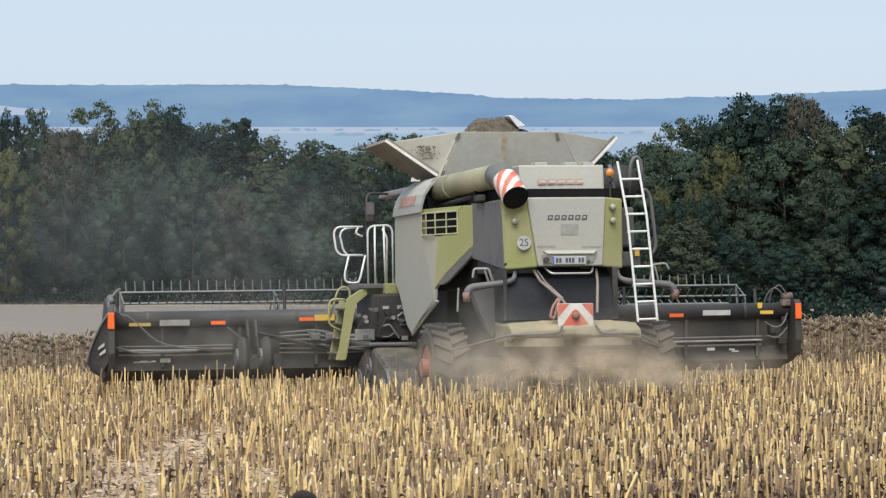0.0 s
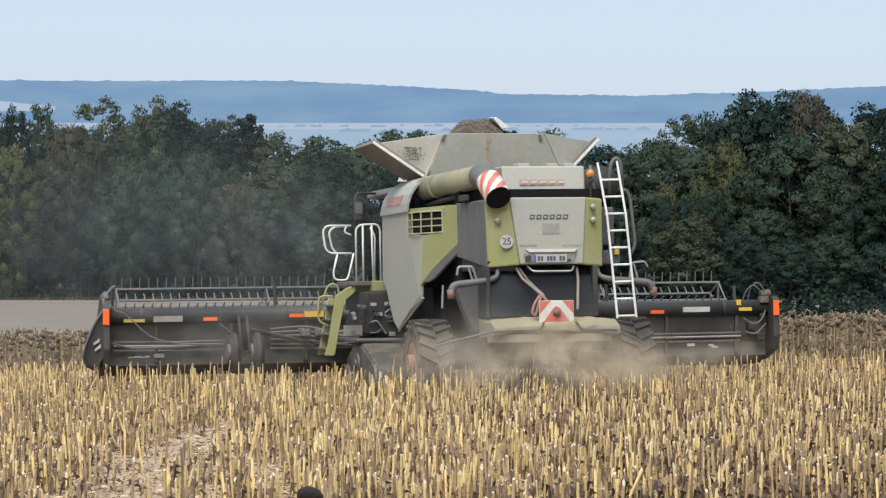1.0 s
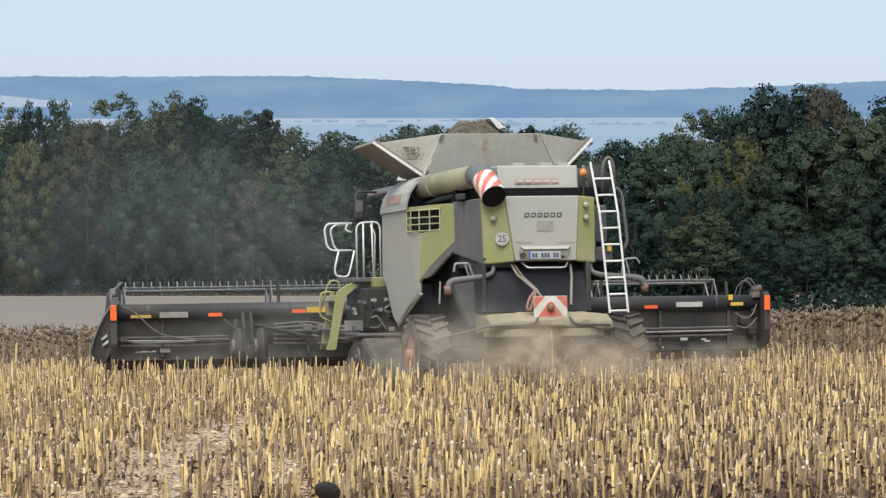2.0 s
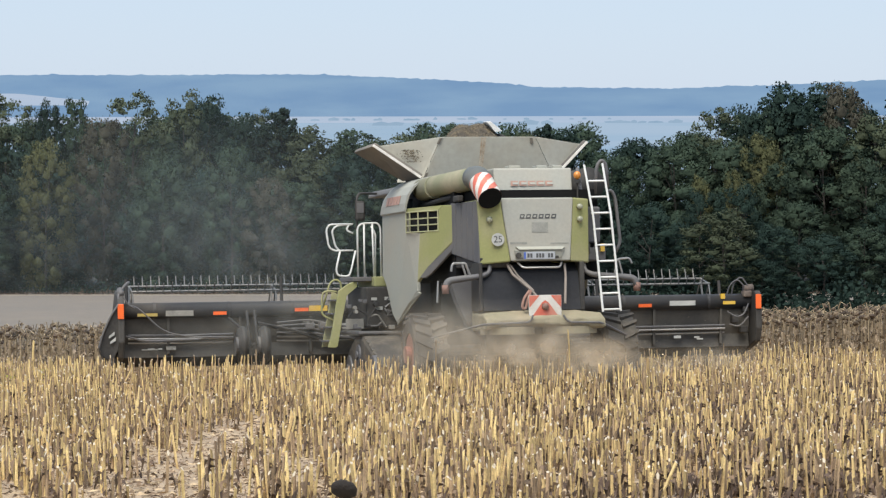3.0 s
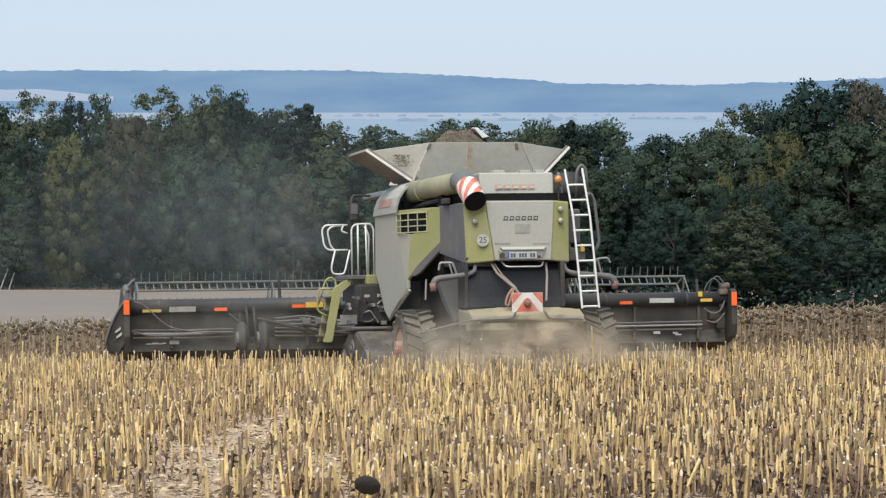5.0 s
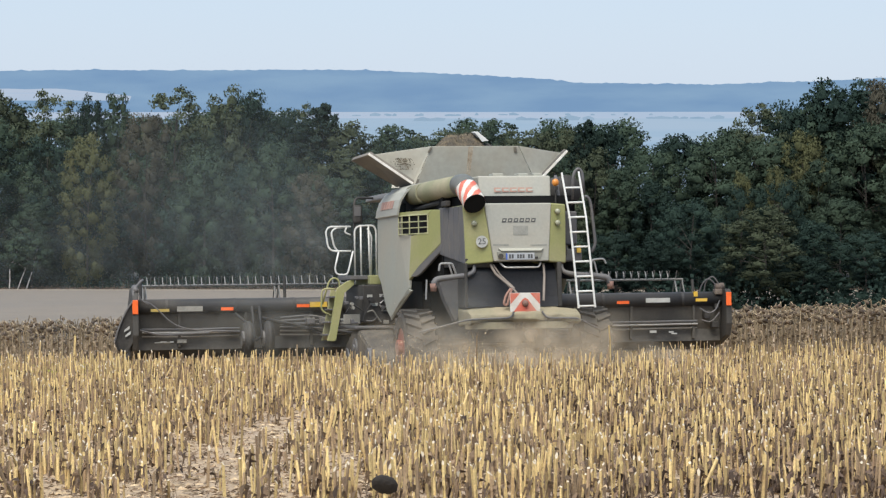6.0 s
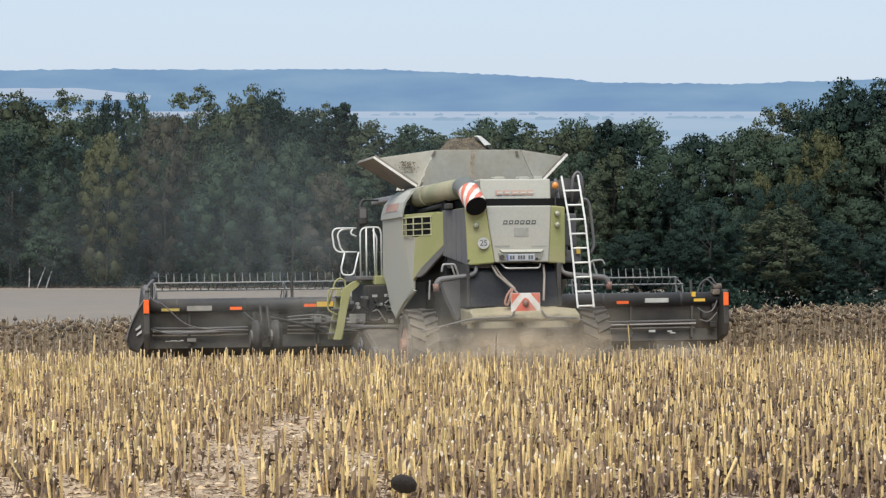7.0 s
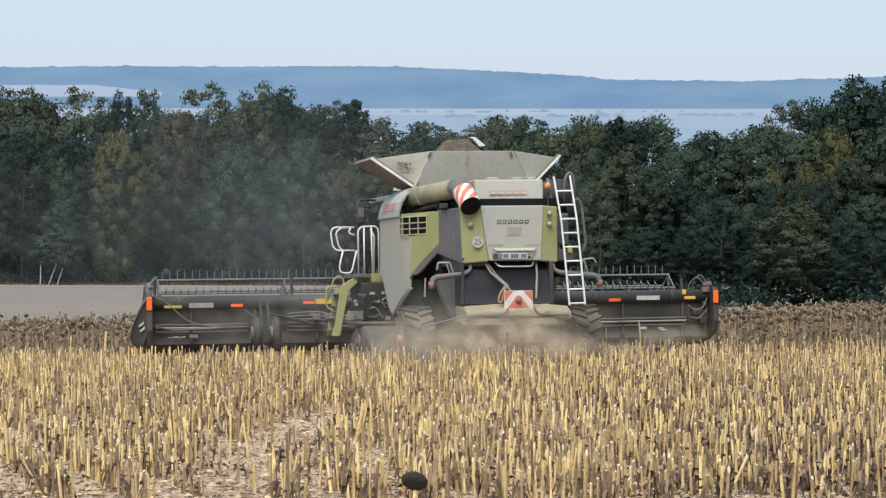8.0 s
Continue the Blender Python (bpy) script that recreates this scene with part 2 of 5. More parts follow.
    return float(np.interp(d, [-80, 0, 84, 100, 130, 250, 330, 700, 1150], [0, 0, -5.55, -6.0, -7.5, -13.45, -14.5, -13, -6.6]))


def ground_z(x, y):
    blend = min(1, max(0, (y - 50) / 12)) * max(0, 1 - max(0, y - 90) / 40)
    tilt = (0.028 * x if x > 0 else 0.018 * x) * blend
    near = min(1.0, 3.0 / (1 + abs(y) * 0.02))
    return profile(y) + max(-1, min(1, tilt)) + 0.02 * near * noise.noise((x * 0.7, y * 0.7, 0))


def sheet(name, xs, ys, height, mats, pick):
    verts = [(x(y), y, height(x(y), y)) for y in ys for x in xs]
    nx = len(xs)
    faces, slots = [], []
    for j in range(len(ys) - 1):
        for i in range(nx - 1):
            a = j * nx + i
            faces.append((a, a + 1, a + nx + 1, a + nx))
            slots.append(pick((ys[j] + ys[j + 1]) / 2))
    return bulk(name, verts, faces, mats, slots, True)


columns = [(lambda y, k=k: k * (14 + max(0, abs(y)) * 0.42)) for k in np.linspace(-1, 1, 61)]
depths = list(np.arange(-60, 20, 5)) + list(np.arange(20, 90, 0.6)) + list(np.arange(90, 340, 6)) + list(np.arange(340, 1160, 40))
# past 330 m the sheet takes the glowing meadow colour with its painted haze
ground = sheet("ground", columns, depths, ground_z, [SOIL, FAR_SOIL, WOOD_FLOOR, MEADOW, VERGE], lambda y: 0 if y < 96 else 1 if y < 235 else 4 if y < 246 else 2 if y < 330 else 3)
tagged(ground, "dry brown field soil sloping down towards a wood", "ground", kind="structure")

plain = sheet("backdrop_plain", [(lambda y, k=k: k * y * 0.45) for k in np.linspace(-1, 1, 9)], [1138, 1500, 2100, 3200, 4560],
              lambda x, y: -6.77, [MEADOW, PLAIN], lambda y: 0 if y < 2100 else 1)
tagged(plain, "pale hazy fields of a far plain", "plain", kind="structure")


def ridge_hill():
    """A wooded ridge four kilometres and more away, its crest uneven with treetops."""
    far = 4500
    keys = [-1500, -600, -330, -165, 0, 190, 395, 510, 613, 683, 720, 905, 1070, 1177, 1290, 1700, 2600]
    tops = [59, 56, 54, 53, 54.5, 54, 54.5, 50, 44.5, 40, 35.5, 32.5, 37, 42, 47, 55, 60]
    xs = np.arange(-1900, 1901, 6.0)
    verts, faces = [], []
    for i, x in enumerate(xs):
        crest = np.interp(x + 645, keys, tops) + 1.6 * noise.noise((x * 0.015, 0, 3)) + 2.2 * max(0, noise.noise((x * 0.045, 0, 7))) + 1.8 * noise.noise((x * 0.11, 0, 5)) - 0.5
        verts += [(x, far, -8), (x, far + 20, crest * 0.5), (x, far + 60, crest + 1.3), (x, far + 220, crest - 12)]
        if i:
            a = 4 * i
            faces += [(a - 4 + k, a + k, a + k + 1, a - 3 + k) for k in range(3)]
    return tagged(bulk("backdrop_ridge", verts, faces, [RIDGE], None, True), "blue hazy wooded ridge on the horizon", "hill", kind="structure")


ridge_hill()


def far_slope():
    """Pale fields on the low foot of the ridge."""
    verts, faces = [], []
    for i, x in enumerate(np.arange(-1250, -555, 12.0)):
        fall = min(1.0, (-545 - x) / 120)
        verts += [(x, 4440, 10), (x, 4460, 14 + 13 * fall + 1.2 * noise.noise((x * 0.03, 0, 2)))]
        if i:
            faces.append((2 * i - 2, 2 * i, 2 * i + 1, 2 * i - 1))
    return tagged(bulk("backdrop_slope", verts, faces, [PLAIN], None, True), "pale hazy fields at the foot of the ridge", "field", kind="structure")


far_slope()


# ---- stubble, litter and standing crop (countless: stuff) ----
HEAD_YAW = radians(13.6)


def swath(x, y):
    """Sideways place in the machine's lane, 0 on its centre line."""
    return (x - 1.96) * math.cos(HEAD_YAW) + (y - 45.6) * math.sin(HEAD_YAW)


def forward(x, y):
    return -(x - 1.96) * math.sin(HEAD_YAW) + (y - 45.6) * math.cos(HEAD_YAW)


def standing(x, y):
    s, a = swath(x, y), forward(x, y)
    if y > 84:
        return False
    if abs(s) < 6.25:
        return a > 21
    return y > (66.0 + 0.3 * math.sin(x * 1.7) if s < 0 else 62.0 + 0.3 * math.sin(x * 1.3))


rng = np.random.default_rng(5)


def bare(x, y):
    """How far the stubble is thinned out: old wheel marks and a trampled patch."""
    g = math.exp(-((x + 2.50 + 0.03 * (y - 28)) / 0.66) ** 2) * (0.95 if y < 36 else max(0.2, 0.95 - 0.15 * (y - 36)))
    g = max(g, 0.93 * math.exp(-((x + 5.4) / 0.9) ** 2 - ((y - 27) / 6) ** 2), 0.7 * math.exp(-((x - 5.0) / 1.0) ** 2 - ((y - 38) / 2.0) ** 2))
    return max(g, 0.75 * (noise.noise((x * 0.35, y * 0.22, 9)) > 0.33))


def stalks(name, count_per_m2, y0, y1):
    verts, faces, slots = [], [], []
    area = (y1 - y0) * (5 + 0.40 * (y0 + y1) / 2)
    for _ in range(int(area * count_per_m2)):
        y = rng.uniform(y0, y1)
        half = 2.5 + 0.2 * y
        x = rng.uniform(-half - 0.02 * y, half) * (5 + 0.4 * y) / (5 + 0.4 * y)
        row = round(swath(x, y) / 0.5) * 0.5 - swath(x, y)
        x += row * 0.72 * math.cos(HEAD_YAW)
        y += row * 0.72 * math.sin(HEAD_YAW)
        if standing(x, y) or rng.random() < bare(x, y):
            continue
        z = ground_z(x, y) - 0.02
        h = float(np.interp(y, [24, 38, 47], [0.27, 0.34, 0.48])) * float(np.clip(rng.normal(1.0, 0.24), 0.25, 1.4)) * (1.6 if rng.random() < 0.004 else 1)
        r = rng.uniform(0.0065, 0.0125)
        lean = rng.normal(0, 0.07, 2) if rng.random() > 0.05 else rng.normal(0, 0.3, 2)
        cut = rng.normal(0, 0.5, 2) * r * 1.2
        spin, b, old = rng.uniform(0, 6.3), len(verts), rng.random() < 0.36
        for k in range(5):
            a = spin + k * 1.2566
            verts.append((x + r * 1.15 * math.cos(a), y + r * 1.15 * math.sin(a), z))
        for k in range(5):
            a = spin + k * 1.2566
            cx, cy = r * math.cos(a), r * math.sin(a)
            verts.append((x + lean[0] * h + cx, y + lean[1] * h + cy, z + h + (cut[0] * math.cos(a) + cut[1] * math.sin(a)) * 1.5))
        for k in range(5):
            faces.append((b + k, b + (k + 1) % 5, b + 5 + (k + 1) % 5, b + 5 + k))
            slots.append(3 if old else 0)
        faces.append(tuple(b + 5 + k for k in range(5)))
        slots.append(1)
        dark_share = 0.62 if x > 0.4 + 1.5 * noise.noise((x * 0.3, y * 0.15, 4)) else 0.22  # more dark leaf left on one side
        for _ in range(rng.integers(1, 7) + (3 if dark_share > 0.5 else 0)):
            # a shred of dry leaf hanging on the stalk
            t, a, w, ln = rng.uniform(0.05, 0.75), rng.uniform(0, 6.3), rng.uniform(0.006, 0.022), rng.uniform(0.04, 0.13)
            px, py, pz = x + lean[0] * h * t, y + lean[1] * h * t, z + h * t
            dx, dy = math.cos(a), math.sin(a)
            b = len(verts)
            verts += [(px, py, pz), (px + dx * ln * 0.45 - dy * w, py + dy * ln * 0.45 + dx * w, pz + 0.02),
                      (px + dx * ln * 0.45 + dy * w, py + dy * ln * 0.45 - dx * w, pz - 0.01), (px + dx * ln * 0.7, py + dy * ln * 0.7, pz - ln * 0.9)]
            faces += [(b, b + 1, b + 2), (b + 1, b + 3, b + 2)]
            slots += [4, 4] if rng.random() < dark_share else [2, 2]
    return bulk(name, verts, faces, [STRAW, PITH, DRY_LEAF, OLD_STRAW, DARK_LEAF], slots)


tagged(stalks("sunflower_stubble", 17.0, 20, 72), "straw-yellow cut sunflower stalks with pale ends and dry leaf shreds", "stubble", kind="stuff")


def litter():
    verts, faces, slots = [], [], []
    for _ in range(85000):
        y = 20 + 42 * rng.random() ** 1.2
        x = rng.uniform(-1, 1) * (2.5 + 0.2 * y)
        if standing(x, y):
            continue
        z, a, ln, w = ground_z(x, y), rng.uniform(0, 6.3), rng.uniform(0.012, 0.055), rng.uniform(0.004, 0.012)
        dx, dy, lift = math.cos(a) * ln, math.sin(a) * ln, rng.uniform(0.004, 0.03)
        nx, ny = -math.sin(a) * w, math.cos(a) * w
        b = len(verts)
        verts += [(x - dx, y - dy, z + 0.004), (x + nx, y + ny, z + lift), (x + dx, y + dy, z + 0.01), (x - nx, y - ny, z + lift * 0.4)]
        faces += [(b, b + 1, b + 3), (b + 1, b + 2, b + 3)]
        s = 0 if rng.random() < 0.55 else 2 if x > 0 else 1
        slots += [s, s]
    return tagged(bulk("crop_litter", verts, faces, [CHAFF, DRY_LEAF, DARK_LEAF], slots), "chopped straw and dry leaf scraps on the soil", "litter", kind="stuff")


litter()


def standing_crop():
    """Ripe sunflowers: thin dark stems, hanging dry leaves, drooping heads."""
    verts, faces, slots = [], [], []
    for gx in np.arange(-26, 26, 0.5):
        for gy in np.arange(54, 84, 0.24):
            x, y = gx + rng.normal(0, 0.07), gy + rng.normal(0, 0.08)
            if abs(x) > 4 + 0.24 * y or not standing(x, y):
                continue
            if y > 66 and rng.random() < 0.45:
                continue
            z = ground_z(x, y) - 0.03
            h = float(np.clip(rng.normal(1.17, 0.11), 0.75, 1.45))
            a = rng.uniform(0, 6.3) * 0.5 + 3.3
            dx, dy = math.cos(a), math.sin(a)
            r = 0.013
            path = [(0, 0, 0), (0.02 * dx, 0.02 * dy, h * 0.88), (0.07 * dx, 0.07 * dy, h), (0.16 * dx, 0.16 * dy, h * 0.965)]
            b = len(verts)
            for p in path:
                for k in range(3):
                    t = k * 2.094
                    verts.append((x + p[0] + r * math.cos(t), y + p[1] + r * math.sin(t), z + p[2]))
            for i in range(3):
                for k in range(3):
                    faces.append((b + 3 * i + k, b + 3 * i + (k + 1) % 3, b + 3 * i + 3 + (k + 1) % 3, b + 3 * i + 3 + k))
                    slots.append(0)
            R, c = rng.uniform(0.045, 0.075), (x + 0.19 * dx, y + 0.19 * dy, z + h * 0.94)
            b = len(verts)
            tip = (0.5 * dx, 0.5 * dy, -0.8)
            n = Vector(tip).normalized()
            u = n.orthogonal().normalized()
            v = n.cross(u)
            for off, rad in ((-0.03, R * 0.45), (0.0, R), (0.035, R * 0.85)):
                for k in range(7):
                    t = k * 0.8976
                    q = Vector(c) + n * off + (u * math.cos(t) + v * math.sin(t)) * rad * rng.uniform(0.85, 1.15)
                    verts.append(tuple(q))
            for i in range(2):
                for k in range(7):
                    faces.append((b + 7 * i + k, b + 7 * i + (k + 1) % 7, b + 7 * i + 7 + (k + 1) % 7, b + 7 * i + 7 + k))
                    slots.append(1)
            faces += [tuple(b + k for k in range(7)), tuple(b + 14 + k for k in range(7))]
            slots += [1, 1]
            for _ in range(5):
                t, a2, w, ln = rng.uniform(0.2, 0.8), rng.uniform(0, 6.3), rng.uniform(0.015, 0.04), rng.uniform(0.08, 0.2)
                pz, ex, ey = z + h * t, math.cos(a2), math.sin(a2)
                b = len(verts)
                verts += [(x, y, pz), (x + ex * ln * 0.5 - ey * w, y + ey * ln * 0.5 + ex * w, pz + 0.01),
                          (x + ex * ln * 0.5 + ey * w, y + ey * ln * 0.5 - ex * w, pz - 0.03), (x + ex * ln * 0.7, y + ey * ln * 0.7, pz - ln)]
                faces += [(b, b + 1, b + 2), (b + 1, b + 3, b + 2)]
                slots += [2, 2]
    return tagged(bulk("standing_sunflowers", verts, faces, [CROP_STEM, CROP_HEAD, CROP_LEAF], slots),
                  "ripe brown standing sunflowers with drooping dark heads", "crop", kind="stuff")


standing_crop()


def lone_head():
    """One ripe sunflower left standing near the camera, its dark head turned away."""
    root = new("sunflower")
    root.location = (-0.765, 17.0, ground_z(-0.765, 17.0) - 0.097)
    bm = bmesh.new()
    sweep(bm, [(0.02, 0, 0), (0.0, 0, 0.22), (0.0, 0.02, 0.38), (0.0, 0.05, 0.43)], 0.013, 8, True, 0.01)
    part("stem", bm, STRAW, root)
    bm = bmesh.new()
    bmesh.ops.create_uvsphere(bm, u_segments=20, v_segments=10, radius=0.076)
    for v in bm.verts:
        v.co.y *= 0.42
        v.co.z *= 0.78
        v.co += v.co.normalized() * 0.008 * noise.noise(v.co * 60)
        v.co.rotate(Euler((0.5, 0.25, 0)))
        v.co += Vector((0, 0.03, 0.47))
    part("seed_head", bm, DARK_HEAD, root, smooth=True)
    return tagged(root, "single dark ripe sunflower head standing in the stubble", "sunflower")


def tall_stalk():
    """One stalk that the knives missed."""
    bm = bmesh.new()
    sweep(bm, [(0, 0, 0), (0.01, 0, 0.5), (0.0, 0, 0.9), (-0.02, 0, 1.13)], 0.014, 7, True, 0.010)
    ob = finish(bm, "stalk", STRAW)
    ob.location = (1.325, 46.9, ground_z(1.325, 46.9) - 0.02)
    return tagged(ob, "single tall straw-yellow stalk standing above the stubble", "stalk")


tall_stalk()


def weeds():
    """Yellow-green leaves low in the stubble."""
    r = np.random.default_rng(21)
    verts, faces = [], []
    for _ in range(60):
        cx, cy = r.uniform(-10.5, -7.2), r.uniform(44, 58)
        for _ in range(9):
            z = ground_z(cx, cy) + r.uniform(0.1, 0.42)
            a, w, n = r.uniform(0, 6.3), r.uniform(0.02, 0.045), len(verts)
            x, y = cx + r.normal(0, 0.07), cy + r.normal(0, 0.07)
            dx, dy = math.cos(a) * w, math.sin(a) * w
            verts += [(x - dx, y - dy, z), (x + dy * 0.6, y - dx * 0.6, z + w), (x + dx, y + dy, z + w * 0.4), (x - dy * 0.6, y + dx * 0.6, z + w * 0.9)]
            faces.append((n, n + 1, n + 2, n + 3))
    leaf = material("yellow_green_weed", (0.30, 0.28, 0.06), 0.8, 0, 0.15, 4, 40, 0.0, island=0.3, translucent=0.4)
    return tagged(bulk("weeds", verts, faces, [leaf]), "yellow-green weeds low in the stubble", "weeds", kind="stuff")


weeds()
DARK_HEAD = material("ripe_seed_head", (0.018, 0.014, 0.011), 0.95, 0, 0.3, 8, 60, 0.4)
lone_head()


# ---- the wood across the valley ----
def ball(detail):
    bm = bmesh.new()
    bmesh.ops.create_icosphere(bm, subdivisions=detail, radius=1.0)
    out = [v.co.copy() for v in bm.verts], [[v.index for v in f.verts] for f in bm.faces]
    bm.free()
    return out


LUMP = ball(1)


def lump(verts, faces, normals, c, size, shape, middle, rough=0.5):
    """A knobbly mass of foliage round c; its shading leans towards the crown's own roundness."""
    b = len(verts)
    for q in shape[0]:
        k = 1 + rough * noise.noise(q * 1.7 + c) + 0.35 * rough * noise.noise(q * 4.5 + c)
        p = c + Vector((q.x * size[0], q.y * size[1], q.z * size[2])) * k
        verts.append(tuple(p))
        normals.append(tuple((q * 0.7 + (p - middle).normalized() * 0.5).normalized()))
    faces += [tuple(b + i for i in f) for f in shape[1]]


def tree_model(seed, height, spread, leaf, low=0.12, bark=BARK, clumps=66, leaves=150, size=0.27, belly=0.42, gaps=0.0):
    """A tapered trunk with limbs; a domed crown of boughs, each a rough mass under many loose leaves."""
    r = np.random.default_rng(seed)
    root = new("tree")
    bm = bmesh.new()
    top = Vector((r.normal(0, 0.3), r.normal(0, 0.3), height * 0.86))
    mid = Vector((r.normal(0, 0.25), r.normal(0, 0.25), height * 0.45))
    sweep(bm, [(0, 0, -0.3), tuple(mid * 0.4), tuple(mid), tuple(top)], 0.20 * height / 14, 7, True, 0.04)
    verts, faces, normals = [], [], []
    middle = Vector((0, 0, height * (low + (1 - low) * belly)))
    off = Vector((seed * 1.7, seed * 0.9, 0))
    for i in range(clumps):
        # boughs wind round the crown from its skirt to its top; the outline swells and sinks
        t = (i + 0.5) / clumps
        reach = (t - belly) / (1.02 - belly) if t > belly else (belly - t) / (belly + 0.25)
        wide = spread * math.sqrt(max(0.02, 1 - reach * reach))
        a = i * 2.39996 + r.uniform(-0.35, 0.35)
        swell = 1 + 0.28 * noise.noise(Vector((math.cos(a) * 1.1, math.sin(a) * 1.1, t * 2.6)) + off)
        q = wide * (0.4 if i % 5 == 2 else r.uniform(0.66, 0.92)) * swell
        rad = spread * r.uniform(0.20, 0.34)
        c = Vector((q * math.cos(a), q * math.sin(a), height * (low + (1 - low) * t * 0.95) * (0.94 + 0.06 * swell) + r.normal(0, 0.2)))
        if i % 5 == 0:
            s = mid.lerp(top, max(0, min(1, c.z / height - 0.5))) if c.z > mid.z else mid * (0.4 + 0.5 * c.z / height)
            sweep(bm, [tuple(s), tuple(s.lerp(c, 0.55) + Vector((0, 0, 0.2))), tuple(s.lerp(c, 0.85))], 0.05, 5, True, 0.012)
        if r.random() >= gaps:
            lump(verts, faces, normals, c - (c - middle) * 0.06, (rad * 0.5, rad * 0.5, rad * 0.36), LUMP, middle, 0.6)
        out = (c - middle).normalized()
        for _ in range(leaves):
            d = Vector(r.normal(0, 1, 3)).normalized() + out * 0.4 + Vector((0, 0, 0.2))
            d.normalize()
            p = c + Vector((d.x, d.y, d.z * 0.72)) * rad * (0.45 + 0.52 * r.random()) * (1 + 0.45 * noise.noise(d * 2.4 + c))
            n = (d * 0.8 + Vector(r.normal(0, 0.6, 3))).normalized()
            u = n.orthogonal().normalized()
            u.rotate(Matrix.Rotation(r.uniform(0, 6.3), 3, n))
            v, w = n.cross(u), size * r.uniform(0.45, 1.2)
            b = len(verts)
            verts += [tuple(p - u * w * 0.62), tuple(p + v * w * 0.36 - n * 0.03), tuple(p + u * w * 0.62), tuple(p - v * w * 0.36 - n * 0.03)]
            faces.append((b, b + 3, b + 2, b + 1))
            normals += [tuple((d * 0.65 + out * 0.5 + n * 0.25).normalized())] * 4
    part("trunk", bm, bark, root)
    crown = bulk("crown", verts, faces, [leaf], None, True)
    crown.data.normals_split_custom_set_from_vertices(normals)
    crown.parent = root
    return root


def wood():
    r = np.random.default_rng(11)
    kinds = {"dark": (LEAVES[0], "dark green leafy tree in a dense wood"), "mid": (LEAVES[1], "mid green leafy tree in a dense wood"),
             "olive": (LEAVES[2], "olive green tree turning yellow in a dense wood"), "rust": (LEAVES[3], "dull brown autumn tree at the edge of a wood"),
             "bright": (LEAVES[4], "yellowish green leafy tree in a dense wood")}
    models = {}
    for i, (k, (leaf, label)) in enumerate(kinds.items()):
        models[k] = []
        for j in range(3 if k in ("dark", "mid") else 2 if k == "olive" else 1):
            ob = tree_model(31 * i + 7 * j + 1, 15.0, (4.4, 3.8, 4.9)[j], leaf, (0.05, 0.12, 0.02)[j], belly=(0.5, 0.42, 0.6)[j])
            tagged(ob, label, "tree", "trees of the wood")
            models[k].append(ob)
    spire = tree_model(77, 15.0, 2.4, LEAVES[0], 0.15, clumps=60, belly=0.3)
    tagged(spire, "slender dark tree rising above a wood", "tree", "trees of the wood")
    airy = tree_model(78, 15.0, 3.4, LEAVES[2], 0.3, clumps=46, leaves=100, gaps=0.6)
    tagged(airy, "thin-crowned olive green tree above a wood", "tree", "trees of the wood")
    models["spire"], models["airy"] = [spire], [airy]
    used = set()

    def plant(kind, x, y, h, wide=1.0, which=None):
        row = models[kind]
        i = int(r.integers(len(row))) if which is None else which % len(row)
        s = h / 15.0
        m = Matrix.Translation((x, y, ground_z(x, y) - 0.1)) @ Matrix.Rotation(r.uniform(0, 6.28), 4, "Z") @ Matrix.Diagonal((s * wide, s * wide, s, 1))
        if (kind, i) in used:
            k = row[i].scale
            copy_thing(row[i], m @ Matrix.Diagonal((1 / k.x, 1 / k.y, 1 / k.z, 1)))
        else:
            used.add((kind, i))
            row[i].matrix_basis = m

    # the wood's top line: sideways place at 260 m, height above its foot
    line_x = [-62, -46, -41, -36, -31, -26, -21, -17, -13.5, -10, -5, -1, 4, 8, 11, 15, 19, 22, 25.5, 30, 36, 42, 60]
    line_h = [16.4, 16.2, 15.8, 15.4, 15.3, 15.0, 14.8, 14.5, 14.2, 13.9, 13.6, 13.5, 14.0, 13.8, 13.6, 14.2, 14.7, 15.2, 16.3, 16.8, 17.0, 17.2, 17.0]
    names = ["dark", "mid", "olive", "bright", "rust"]
    for depth, step, low, odds in ((249, 6.4, 0.50, (0.60, 0.38, 0.02, 0.0, 0.0)), (253, 5.6, 0.68, (0.46, 0.46, 0.06, 0.02, 0.0)),
                                   (258, 5.0, 0.85, (0.32, 0.50, 0.14, 0.03, 0.01)), (264, 4.6, 0.98, (0.30, 0.48, 0.19, 0.03, 0.0)),
                                   (270, 4.8, 1.0, (0.34, 0.46, 0.18, 0.02, 0.0))):
        x = -56.0
        while x < 52:
            h = float(np.interp(x * 260 / depth, line_x, line_h)) * low * r.uniform(0.90, 1.05)
            plant(str(r.choice(names, p=odds)), x + r.normal(0, 0.8), depth + r.normal(0, 1.2), h, r.uniform(0.85, 1.15))
            x += step * r.uniform(0.75, 1.3)
